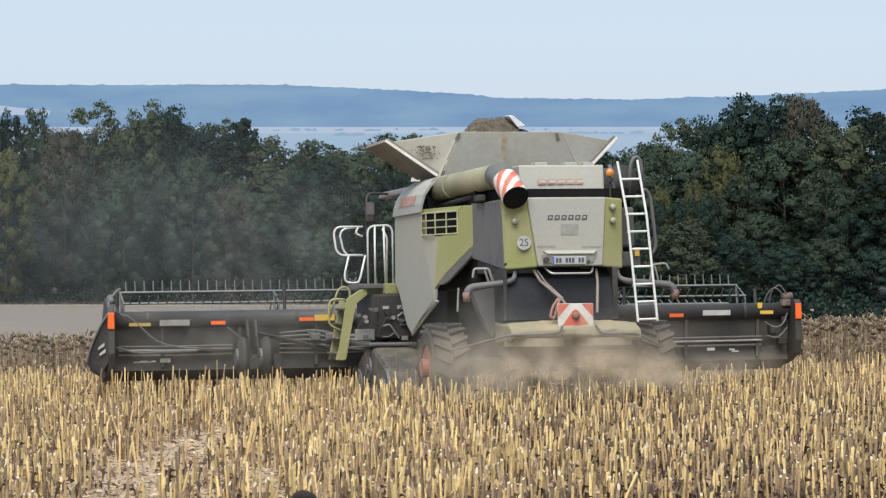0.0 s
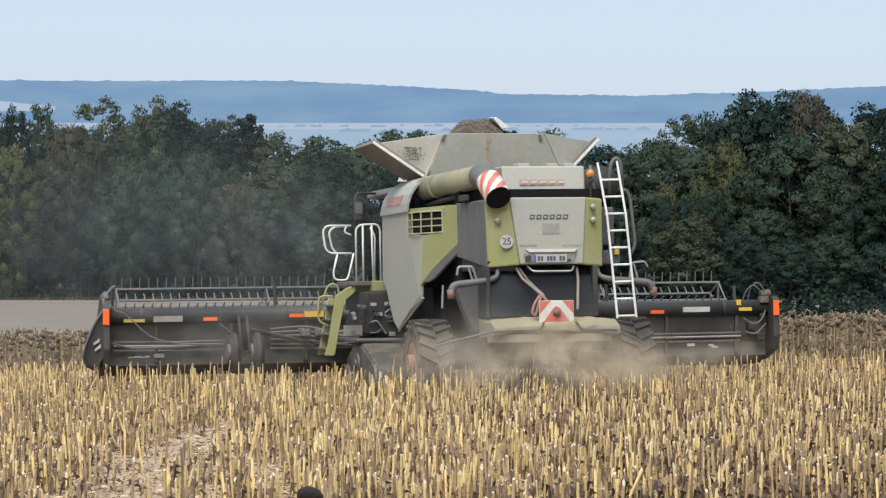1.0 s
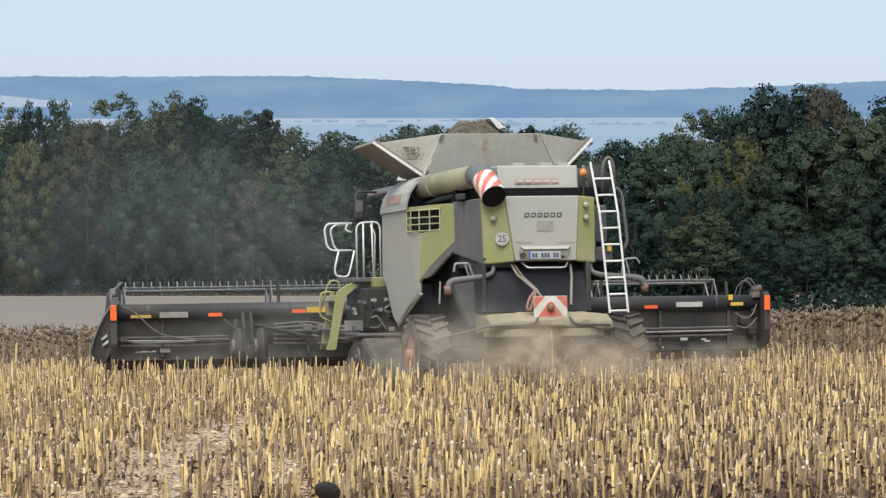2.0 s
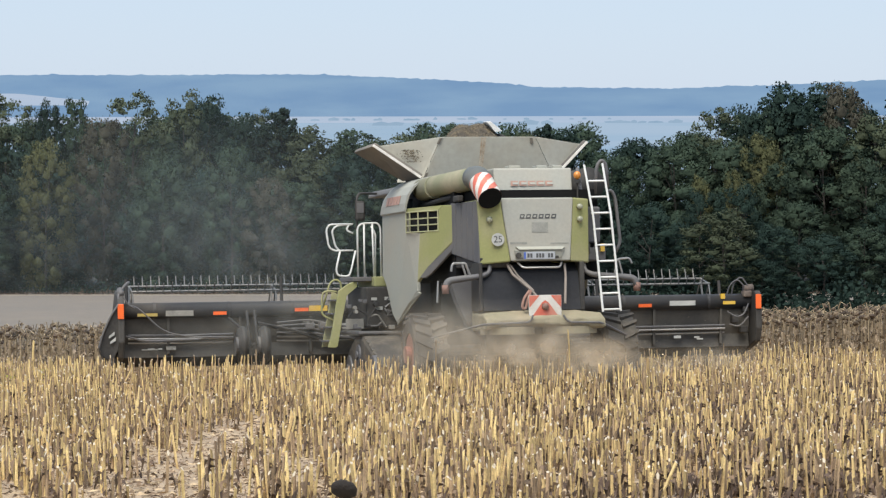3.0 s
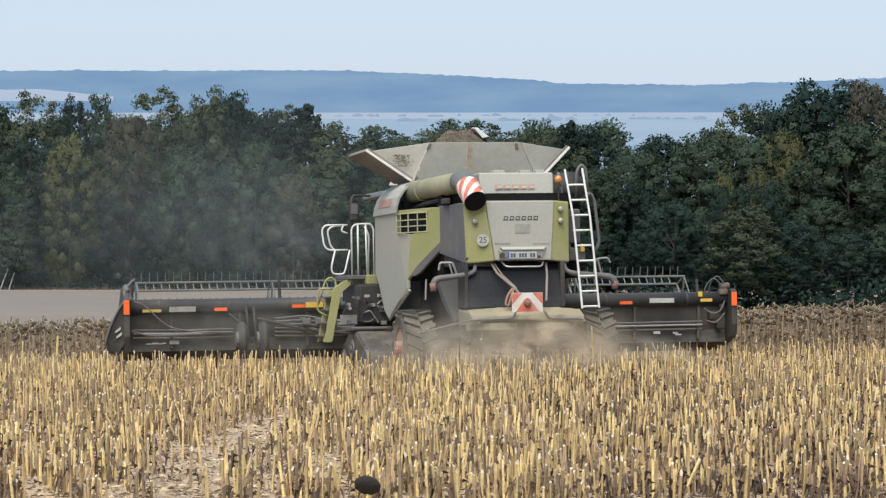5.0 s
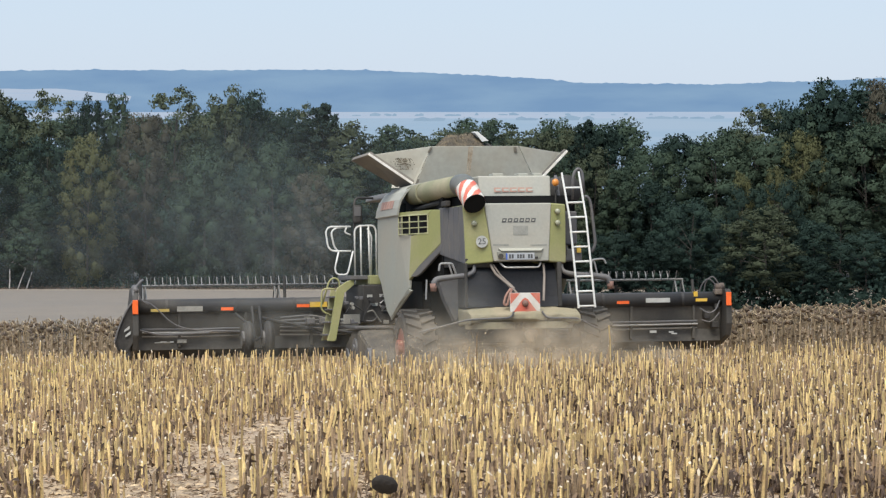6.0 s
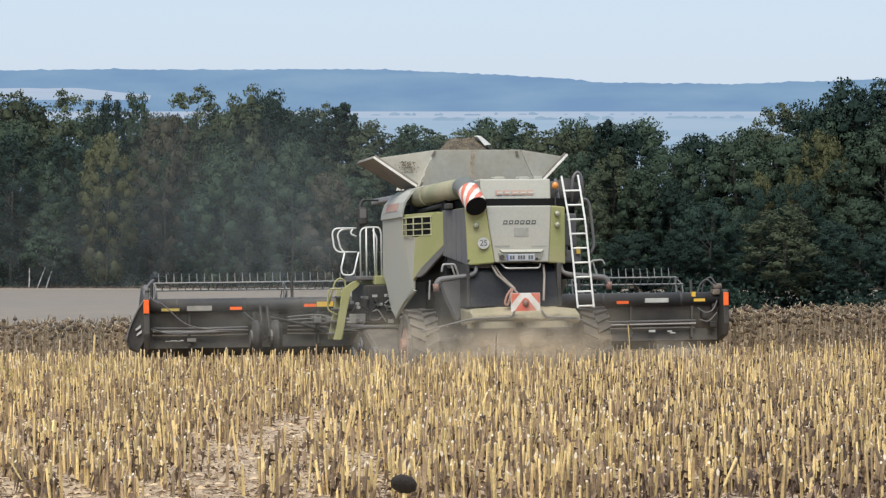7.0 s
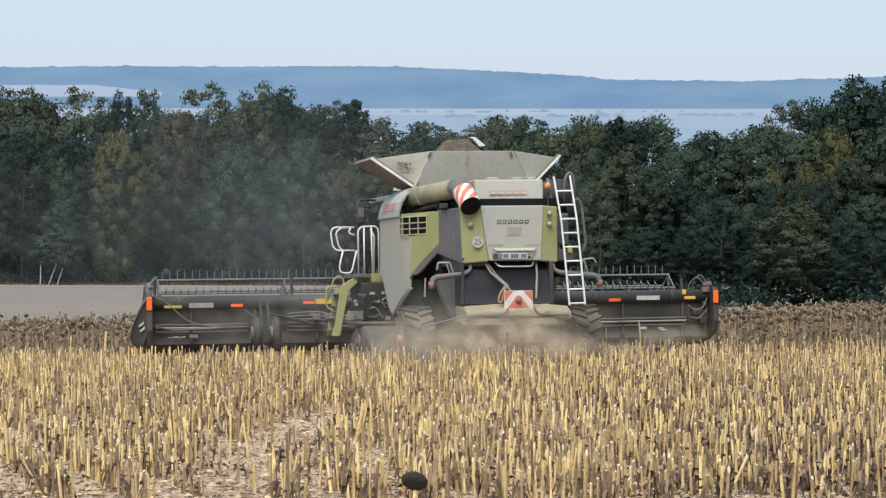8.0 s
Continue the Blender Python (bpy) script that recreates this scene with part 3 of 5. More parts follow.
    # single trees that stand out: kind, sideways, ahead, height, width
    for kind, x, y, h, wide in (("dark", -36.7, 262, 15.9, 0.45), ("mid", -34.4, 262, 16.2, 0.5), ("airy", -29.6, 262, 16.7, 0.9), ("olive", -25.0, 258, 16.0, 0.7),
                                ("dark", -23.6, 262, 16.3, 0.75), ("spire", -17.1, 262, 15.3, 1.0), ("airy", -18.6, 264, 15.3, 0.7), ("airy", -40.5, 264, 16.4, 0.8),
                                ("bright", -35.0, 247, 12.6, 0.68), ("rust", -30.8, 252, 14.6, 0.7), ("rust", -17.0, 246, 9.6, 0.8), ("mid", -20.0, 247, 12.0, 0.75),
                                ("mid", -25.6, 247, 11.0, 0.8), ("mid", -39.4, 246.4, 7.0, 1.1), ("dark", -43.0, 248, 12.5, 0.9), ("olive", 3.6, 247, 8.9, 0.9),
                                ("bright", 17.6, 249, 9.6, 0.5), ("bright", 20.4, 249.5, 10.1, 0.45), ("dark", 17.4, 246.0, 8.3, 0.85), ("dark", 20.6, 246.5, 8.7, 0.8),
                                ("bright", 23.2, 256, 13.0, 0.65), ("airy", 20.0, 262, 15.3, 0.8), ("dark", 25.6, 262, 17.2, 0.85), ("rust", 30.4, 262, 17.6, 0.6),
                                ("spire", 5.2, 262, 13.9, 0.8), ("olive", -4.6, 262, 13.3, 0.8)):
        plant(kind, x, y, h, wide)
    # bushy trees before the wood, where the valley comes nearer
    for kind, x, y, h, wide in (("olive", 11.5, 148, 4.9, 1.75), ("dark", 8.2, 152, 5.4, 1.15), ("dark", 4.6, 154, 3.9, 1.6), ("dark", 6.4, 150, 3.4, 1.5), ("mid", 2.4, 156, 3.6, 1.5),
                                ("dark", 14.3, 152, 4.4, 1.3), ("dark", 16.6, 150, 3.9, 1.5), ("mid", 18.8, 152, 4.3, 1.4), ("dark", 21.2, 151, 3.8, 1.5), ("dark", 23.6, 152, 4.4, 1.4),
                                ("mid", 26.0, 151, 3.8, 1.6), ("dark", 9.9, 149, 2.9, 1.6), ("dark", 13.4, 148, 2.7, 1.7), ("dark", 0.6, 158, 3.2, 1.6), ("dark", 28.6, 152, 4.2, 1.5)):
        plant(kind, x, y, h, wide)
    # pale leaning stems at the wood's foot
    birch = tree_model(91, 3.9, 1.3, LEAVES[1], 0.5, BIRCH, 26, 110, 0.22, gaps=0.1)
    tagged(birch, "slender tree with a pale leaning trunk", "tree", "pale trees at the wood's foot")
    for i, (x, lean) in enumerate([(-40.7, 0.20), (-40.1, 0.26), (-39.4, 0.24)]):
        m = Matrix.Translation((x, 243.8, ground_z(x, 243.8))) @ Matrix.Rotation(lean, 4, "Y") @ Matrix.Rotation(i * 2.0, 4, "Z")
        if i:
            copy_thing(birch, m)
        else:
            birch.matrix_basis = m


wood()


def undergrowth():
    """Low brush and dry weeds along the wood's foot."""
    r = np.random.default_rng(8)
    verts, faces, slots = [], [], []
    for k in range(30000):
        dry = k % 3 == 0
        x, y = (r.uniform(-58, 52), (244.0 if dry else 246.5) + r.normal(0, 0.8)) if k % 3 == 2 or dry else (r.uniform(-1, 32), 147.5 + r.normal(0, 0.8))
        z = ground_z(x, y) + abs(r.normal(0, 0.16 if dry else 0.8)) * (0.7 + 0.7 * noise.noise((x * 0.3, 0, 0)))
        n = Vector(r.normal(0, 1, 3)).normalized()
        u = n.orthogonal().normalized()
        v, w = n.cross(u), r.uniform(0.03, 0.07) if dry else r.uniform(0.06, 0.13)
        b = len(verts)
        verts += [tuple(Vector((x, y, z)) + q * w) for q in (u, v, -u, -v)]
        faces.append((b, b + 1, b + 2, b + 3))
        slots.append(1 if dry else 0)
    tagged(bulk("undergrowth", verts, faces, [LEAVES[0], DARK_LEAF], slots), "low dark brush and dry weeds along the wood", "brush", kind="stuff")


undergrowth()


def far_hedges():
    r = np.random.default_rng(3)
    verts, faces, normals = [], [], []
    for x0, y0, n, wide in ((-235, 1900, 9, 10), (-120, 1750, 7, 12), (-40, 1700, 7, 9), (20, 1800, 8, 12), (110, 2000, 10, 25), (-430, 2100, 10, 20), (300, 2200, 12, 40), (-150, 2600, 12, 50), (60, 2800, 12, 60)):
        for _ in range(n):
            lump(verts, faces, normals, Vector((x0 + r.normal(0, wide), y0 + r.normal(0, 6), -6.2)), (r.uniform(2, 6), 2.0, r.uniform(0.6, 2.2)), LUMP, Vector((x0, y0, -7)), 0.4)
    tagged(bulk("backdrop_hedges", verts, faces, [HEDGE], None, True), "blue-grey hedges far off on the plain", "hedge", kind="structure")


far_hedges()


# ---- the combine harvester: x to its right, y ahead, z up, origin on the ground below its tail ----
def combine_harvester():
    root = new("combine_harvester")

    # tail hood: pale middle between green corner panels
    bm = bmesh.new()
    prism(bm, [(-0.70, -0.02, 3.22), (0.51, -0.02, 3.22), (0.45, -0.02, 2.20), (-0.54, -0.02, 2.20)], (0, 1.4, 0), 0.02)
    hood = part("tail_hood", bm, GREY_PANEL, root, "pale grey dusty tail panel")
    bm = bmesh.new()
    prism(bm, [(-1.05, 0.10, 3.20), (-0.70, 0.0, 3.22), (-0.54, 0.0, 2.19), (-1.02, 0.12, 2.15)], (0, 1.3, 0), 0.025)
    part("corner_panel", bm, GREEN, root, "green corner panel")
    bm = bmesh.new()
    prism(bm, [(0.51, 0.0, 3.22), (0.80, 0.10, 3.20), (0.80, 0.12, 2.16), (0.45, 0.0, 2.19)], (0, 1.3, 0), 0.025)
    part("corner_panel", bm, GREEN, root, "green corner panel")
    # bumper step above the number plate, pull handle
    bm = bmesh.new()
    prism(bm, [(-0.47, -0.05, 2.43), (0.36, -0.05, 2.43), (0.30, -0.09, 2.38), (-0.42, -0.09, 2.38)], (0, 0.08, 0), 0.012)
    prism(bm, [(-0.49, -0.06, 2.38), (0.34, -0.06, 2.38), (0.30, -0.03, 2.24), (-0.47, -0.03, 2.24)], (0, 0.06, 0), 0.012)
    part("plate_shelf", bm, SIDE_GREY, hood)
    bm = bmesh.new()
    box(bm, -0.34, 0.18, -0.082, -0.062, 2.225, 2.345, 0.006)
    part("number_plate", bm, material("dusty_plate", (0.33, 0.345, 0.36), 0.5, 0, 0.08, 6, 50, 0.02, DUSTY, 0.3), hood, "dusty white number plate with dark bars")
    bm = bmesh.new()
    box(bm, 0.19, 0.24, -0.09, -0.06, 2.24, 2.28, 0.008)
    part("plate_lamp", bm, BLACK, hood)
    for k in (0, 1, 3, 4, 5, 7, 8):
        bm = bmesh.new()
        x = -0.285 + k * 0.049
        box(bm, x, x + 0.036, -0.0845, -0.082, 2.25, 2.32)
        part("plate_bar", bm, DARK_FILM, hood)
    bm = bmesh.new()
    box(bm, -0.338, -0.312, -0.0845, -0.082, 2.23, 2.34)
    part("plate_band", bm, BLUE_FILM, hood)
    bm = bmesh.new()
    drum(bm, (-0.43, -0.10, 2.29), (-0.43, -0.05, 2.29), 0.045, 14)
    part("socket", bm, BLACK, hood, "round black socket")
    # model lettering as plain slanted bars, faint label
    bm = bmesh.new()
    for k in range(6):
        x = -0.39 + k * 0.105
        prism(bm, [(x, -0.026, 2.885), (x + 0.075, -0.026, 2.885), (x + 0.09, -0.026, 2.955), (x + 0.015, -0.026, 2.955)], (0, 0.006, 0))
        prism(bm, [(x + 0.02, -0.0275, 2.905), (x + 0.06, -0.0275, 2.905), (x + 0.068, -0.0275, 2.935), (x + 0.027, -0.0275, 2.935)], (0, 0.004, 0), 0, 1)
    part("model_marking", bm, [DARK_FILM, GREY_PANEL], hood, "dark slanted bar marking")
    faint = material("faint_label_film", (0.25, 0.248, 0.218), 0.6, 0, 0.1, 6, 40, 0.0)
    for x0, x1, z0, z1 in ((-0.19, 0.08, 2.66, 2.82), (-0.55, -0.27, 2.475, 2.505), (0.12, 0.42, 2.475, 2.492)):
        bm = bmesh.new()
        box(bm, x0, x1, -0.025, -0.019, z0, z1)
        part("faint_label", bm, faint, hood)
    for x, z in ((-0.88, 2.87), (0.63, 3.07), (0.63, 2.87)):
        bm = bmesh.new()
        drum(bm, (x, 0.02, z), (x, -0.02, z), 0.055, 18, 0.04)
        part("tail_lamp", bm, LAMP, root, "round dusty tail lamp", True)
    bm = bmesh.new()
    drum(bm, (-0.75, 0.0, 2.55), (-0.75, -0.012, 2.55), 0.105, 28)
    disc = part("speed_disc", bm, PALE_LABEL, root, "white round speed sticker reading 25")
    cu = bpy.data.curves.new("digits", "FONT")
    cu.body, cu.size, cu.align_x, cu.align_y, cu.extrude = "25", 0.15, "CENTER", "CENTER", 0.001
    tmp = new("digits_source", cu)
    dg = bpy.context.evaluated_depsgraph_get()
    me = bpy.data.meshes.new_from_object(tmp.evaluated_get(dg))
    bpy.data.objects.remove(tmp)
    me.materials.clear()
    me.materials.append(DARK_FILM)
    dig = new("digits", me)
    dig.parent, dig.matrix_basis = disc, pose(-0.75, -0.0145, 2.55, 90, 0, 0)

    # upper tail cover with a faded red marking, below and before it black blocks for the shaded gap and the engine deck
    bm = bmesh.new()
    prism(bm, [(-0.70, 0.36, 3.33), (0.60, 0.34, 3.33), (0.61, 0.42, 3.72), (-0.70, 0.44, 3.72)], (0, 2.2, 0), 0.025)
    cover = part("engine_cover", bm, GREY_PANEL, root, "pale grey engine cover")
    bm = bmesh.new()
    for k in range(5):
        x = -0.43 + k * 0.145
        prism(bm, [(x, 0.352, 3.43), (x + 0.12, 0.352, 3.43), (x + 0.12, 0.368, 3.51), (x, 0.368, 3.51)], (0, 0.004, 0))
        prism(bm, [(x + 0.03, 0.349, 3.452), (x + 0.125, 0.349, 3.452), (x + 0.125, 0.361, 3.487), (x + 0.03, 0.361, 3.487)], (0, 0.004, 0), 0, 1)
    part("maker_marking", bm, [FADED_RED, GREY_PANEL], cover, "faded red bar marking")
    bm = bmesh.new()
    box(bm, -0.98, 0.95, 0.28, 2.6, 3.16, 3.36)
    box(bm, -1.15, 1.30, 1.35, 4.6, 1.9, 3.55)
    part("body_core", bm, INNER_SHADE, root, "plain black blocks painted as the shade behind the covers")
    bm = bmesh.new()
    for x0, x1 in ((-0.35, -0.15), (0.12, 0.3), (0.40, 0.56)):
        box(bm, x0, x1, 0.8, 1.1, 3.72, 3.78, 0.012)
    part("deck_boxes", bm, SIDE_GREY, root)

    # ribbed grey side of the straw hood
    bm = bmesh.new()
    for k in range(5):
        y0, y1 = 1.46 - k * 0.27, 1.46 - (k + 1) * 0.27 + 0.02
        x0, x1 = -1.20 + k * 0.032, -1.20 + (k + 1) * 0.032
        prism(bm, [(x0, y0, 2.36 - 0.04 * k), (x1, y1, 2.32 - 0.04 * k), (x1, y1, 3.18), (x0, y0, 3.19)], (0.10, 0, 0), 0.015)
    part("ribbed_side", bm, CHARCOAL, root, "ribbed dark grey side panel")
    bm = bmesh.new()
    prism(bm, [(-1.15, 1.6, 2.50), (-1.02, 0.1, 2.26), (-1.02, 0.15, 2.10), (-1.15, 1.5, 2.12)], (0.5, 0, 0), 0.02)
    part("skirt", bm, BLACK, root)

    # side panel: pale front, green rear with a grille, dark lower rim; tapering inwards behind
    def skin(y):
        return -1.62 + (0.35 * (2.6 - y) if y < 2.6 else 0)

    def side(ring, thick=0.06, bevel=0.015):
        b = bmesh.new()
        prism(b, [(skin(y), y, z) for y, z in ring], (thick, 0, 0), bevel)
        return b

    part("side_panel", side([(5.0, 3.11), (3.0, 3.16), (3.0, 2.76), (2.34, 2.72), (2.44, 1.75), (3.0, 1.52), (3.86, 1.22), (4.22, 1.36), (4.72, 1.9), (5.04, 2.05)]), SIDE_GREY, root,
         "large dusty pale grey side panel")
    part("side_panel", side([(2.34, 2.72), (1.76, 2.76), (1.76, 3.10), (1.62, 3.17), (1.38, 3.16), (1.36, 2.55), (2.10, 2.16), (2.44, 1.9)]), GREEN, root, "green rear side panel")
    part("panel_rim", side([(1.36, 2.55), (1.36, 2.42), (2.05, 2.02), (2.2, 1.97), (2.40, 1.97), (2.10, 2.16)], 0.05), CHARCOAL, root, "dark lower panel rim")
    part("panel_rim", side([(2.44, 1.75), (2.34, 1.72), (2.9, 1.46), (3.86, 1.18), (3.86, 1.22), (3.0, 1.52)], 0.04), SIDE_GREY, root)
    part("panel_rim", side([(3.0, 3.16), (1.62, 3.17), (1.76, 3.10), (3.0, 3.09)], 0.06, 0.006), GREEN, root)
    # sheet behind the bars, shade of the openings painted on it
    grille = part("grille", side([(3.0, 3.09), (1.76, 3.10), (1.76, 2.76), (2.34, 2.72), (3.0, 2.76)], 0.02, 0), INNER_SHADE, root, "side grille with green bars before a sheet painted shade-black")
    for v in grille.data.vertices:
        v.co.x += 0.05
    BAR = material("pale_green_bar", (0.36, 0.355, 0.20), 0.55, 0, 0.08, 3, 30, 0.02)
    for k in range(5):
        y = 2.98 - k * 0.30
        bm = bmesh.new()
        sweep(bm, [(skin(y) + 0.0, y, 2.74), (skin(y) + 0.0, y, 3.1)], 0.012, 6)
        part("grille_bar", bm, BAR, grille)
    for z in (2.75, 2.86, 2.97, 3.09):
        bm = bmesh.new()
        sweep(bm, [(skin(3), 3.0, z), (skin(2.6), 2.6, z), (skin(1.76), 1.76, z)], 0.011, 6)
        part("grille_bar", bm, BAR, grille)
    # upper side cover
    bm = bmesh.new()
    prof = [(-1.66, 3.12, 2.92, 4.98), (-1.65, 3.25, 2.88, 4.92), (-1.61, 3.40, 2.84, 4.84), (-1.52, 3.54, 2.80, 4.74), (-1.38, 3.65, 2.78, 4.64), (-1.18, 3.71, 2.76, 4.56)]
    for inner in (0, 0.03):
        rows = [[bm.verts.new((x + inner, y0 + (y1 - y0) * t, z - inner * 0.6)) for t in (0, 0.33, 0.66, 1)] for x, z, y0, y1 in prof]
        for a, b in zip(rows, rows[1:]):
            for k in range(3):
                bm.faces.new((a[k], a[k + 1], b[k + 1], b[k]))
    bm.verts.ensure_lookup_table()
    for k in range(5):
        for e in (0, 3):
            bm.faces.new([bm.verts[i] for i in (4 * k + e, 4 * k + 4 + e, 28 + 4 * k + e, 24 + 4 * k + e)])
    for k in range(3):
        bm.faces.new([bm.verts[i] for i in (k, k + 1, 25 + k, 24 + k)])
    upper = part("upper_cover", bm, GREY_PANEL, root, "pale curved upper side cover")
    bm = bmesh.new()
    for k in range(5):
        y = 4.50 - k * 0.235
        prism(bm, [(-1.662, y, 3.25), (-1.662, y - 0.18, 3.25), (-1.622, y - 0.18, 3.40), (-1.622, y, 3.40)], (0.006, 0, 0))
    part("maker_marking", bm, FADED_RED, upper, "faded red bar marking")
    # right flank, mostly hidden
    bm = bmesh.new()
    prism(bm, [(1.50, 5.0, 3.11), (1.40, 2.2, 3.2), (1.15, 1.3, 3.1), (1.15, 1.3, 2.4), (1.40, 2.4, 1.8), (1.55, 3.9, 1.25), (1.55, 5.0, 2.05)], (-0.08, 0, 0), 0.015)
    part("side_panel", bm, SIDE_GREY, root, "dusty pale grey side panel")

    # unloading auger folded along the side, its spout striped red and white
    bm = bmesh.new()
    axis = [Vector((-1.32, 3.0, 3.48)), Vector((-1.19, 2.3, 3.52)), Vector((-0.97, 0.62, 3.57))]
    sweep(bm, axis, 0.185, 28)
    auger = part("auger_tube", bm, DARK_GREEN, root, "dusty green unloading auger tube", True)
    for y, r in ((2.45, 0.191),):
        bm = bmesh.new()
        c = axis[0].lerp(axis[2], (3.0 - y) / 2.38)
        d = (axis[2] - axis[0]).normalized() * 0.03
        drum(bm, c - d, c + d, r, 28)
        part("tube_ring", bm, DARK_GREEN, auger)
    bm = bmesh.new()
    sweep(bm, bend([(-0.985, 0.64, 3.568), (-0.965, 0.36, 3.575), (-0.95, 0.12, 3.42), (-0.93, 0.0, 3.33)], 0.25, 6), 0.192, 28)
    part("elbow", bm, material("dark_worn_elbow", (0.10, 0.105, 0.095), 0.5, 0, 0.1, 2, 25, 0.05, (0.2, 0.18, 0.14), 0.5), auger, "dark tube elbow", True)
    # spout sleeve with slanted stripes, made as a ring of narrow staves
    A, B = Vector((-0.965, 0.20, 3.485)), Vector((-0.905, -0.16, 3.21))
    d = (B - A).normalized()
    u = (Vector((1, 0, 0)) - d * d.x).normalized()
    v = d.cross(u)
    bm = bmesh.new()
    n, rows = 80, 32
    grid = [[bm.verts.new(A.lerp(B, j / rows) + (u * math.cos(2 * math.pi * k / n) + v * math.sin(2 * math.pi * k / n)) * 0.200) for k in range(n)] for j in range(rows + 1)]
    for j in range(rows):
        for k in range(n):
            f = bm.faces.new((grid[j][k], grid[j][(k + 1) % n], grid[j + 1][(k + 1) % n], grid[j + 1][k]))
            f.material_index = int(math.floor(k * 10 / n - j * 3.6 / rows + 0.4)) % 2
    part("spout", bm, [BOARD_WHITE, BOARD_RED], auger, "spout striped red and white", True)
    # solid plug, the hollow's shade is its black colour
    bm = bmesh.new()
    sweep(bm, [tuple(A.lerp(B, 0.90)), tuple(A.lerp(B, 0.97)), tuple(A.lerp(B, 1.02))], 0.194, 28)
    part("spout_mouth", bm, INNER_SHADE, auger, "solid plug painted black as the shade in the mouth")
    bm = bmesh.new()
    sweep(bm, [(-1.3, 3.4, 3.2), (-1.25, 2.2, 3.25), (-1.1, 1.6, 3.3)], 0.045, 8)
    sweep(bm, [(-1.1, 2.0, 3.2), (-1.1, 2.0, 3.5)], 0.04, 8)
    box(bm, -1.22, -1.12, 0.8, 1.15, 3.2, 3.30, 0.02)
    part("auger_support", bm, BLACK, root)

    # opened grain tank: rear, side and front flaps over a bin painted shade-black
    def flap(name, ring, thick, label="", mat=HOPPER):
        b = bmesh.new()
        prism(b, ring, thick, 0.008)
        return part(name, b, mat, root, label)

    flap("tank_flap", [(-1.16, 3.62, 3.70), (1.16, 3.62, 3.70), (0.80, 3.50, 4.41), (-0.86, 3.50, 4.41)], (0, 0.035, 0), "dusty pale rear tank flap")
    flap("tank_corner", [(-1.17, 3.63, 3.70), (-0.87, 3.51, 4.41), (-1.90, 4.0, 4.28), (-1.22, 3.72, 3.72)], (0, 0.03, 0), "dusty corner sheet")
    flap("tank_corner", [(1.17, 3.63, 3.70), (0.81, 3.51, 4.41), (1.78, 4.0, 4.30), (1.22, 3.72, 3.72)], (0, 0.03, 0), "dusty corner sheet")
    # side flaps: the shade of their downward faces is in the colour
    flap("tank_flap", [(-1.19, 3.66, 3.70), (-2.02, 3.75, 4.27), (-2.24, 4.35, 4.19), (-1.30, 4.7, 3.70)], (0.05, 0.0, 0.06), "tank side flap, shade painted on it in dull grey, with a pale edge", FLAP_SHADE)
    flap("tank_flap", [(1.19, 3.66, 3.70), (1.80, 3.75, 4.31), (2.05, 5.2, 4.27), (1.30, 5.2, 3.70)], (-0.05, 0.0, 0.06), "tank side flap, shade painted on it in dull grey, with a pale edge", FLAP_SHADE)
    flap("tank_flap", [(-1.3, 5.2, 3.70), (1.3, 5.2, 3.70), (1.0, 5.6, 4.36), (-1.0, 5.6, 4.36)], (0, 0.03, 0), "dusty front tank flap")
    for pts in (((-1.20, 3.64, 3.72), (-2.02, 3.72, 4.285)), ((1.20, 3.64, 3.74), (1.80, 3.72, 4.33))):
        bm = bmesh.new()
        a, b = Vector(pts[0]), Vector(pts[1])
        n = (b - a).cross(Vector((0, 1, 0))).normalized() * 0.022
        prism(bm, [a - n, b - n, b + n, a + n], (0, 0.03, 0), 0.004)
        part("flap_edge", bm, EDGE, root, "pale edge strip")
    for a, b in (((-0.90, 3.475, 4.39), (-0.95, 3.49, 4.29)), ((-1.13, 3.60, 3.80), (-1.17, 3.61, 3.70)), ((0.70, 3.475, 4.39), (0.72, 3.49, 4.29))):
        bm = bmesh.new()
        a, b = Vector(a), Vector(b)
        prism(bm, [a, a + Vector((0.05, 0, 0)), b + Vector((0.05, 0, 0)), b], (0, 0.02, 0), 0.004)
        part("hinge", bm, material("worn_hinge", (0.16, 0.14, 0.11), 0.6, 0.2, 0.1, 5, 40, 0.05), root)
    rust = material("brown_streak", (0.27, 0.20, 0.13), 0.7, 0, 0.2, 9, 40, 0.05, (0.40, 0.35, 0.27), 0.9)
    for x0, x1, w in ((-0.12, -0.17, 0.05), (-0.16, -0.20, 0.03)):
        bm = bmesh.new()
        prism(bm, [(x0, 3.494, 4.40), (x0 + w, 3.494, 4.40), (x1 + w * 0.7, 3.606, 3.74), (x1, 3.606, 3.74)], (0, 0.012, 0))
        part("streak", bm, rust, root)
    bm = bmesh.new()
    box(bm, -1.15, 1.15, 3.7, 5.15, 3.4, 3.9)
    part("tank_bin", bm, INNER_SHADE, root)
    # heaped seed
    bm = bmesh.new()
    nx, ny = 40, 30
    g = [[bm.verts.new((x, y, 3.95 + 0.74 * math.exp(-(abs(x + 0.12) / 0.66) ** 3 - ((y - 4.4) / 0.7) ** 2) + 0.06 * noise.noise((x * 3, y * 3, 0)) + 0.02 * noise.noise((x * 9, y * 9, 0))))
          for x in np.linspace(-1.12, 1.12, nx)] for y in np.linspace(3.78, 5.1, ny)]
    for j in range(ny - 1):
        for i in range(nx - 1):
            bm.faces.new((g[j][i], g[j][i + 1], g[j + 1][i + 1], g[j + 1][i]))
    part("seed_fill", bm, GRAIN, root, "heaped dark sunflower seed")
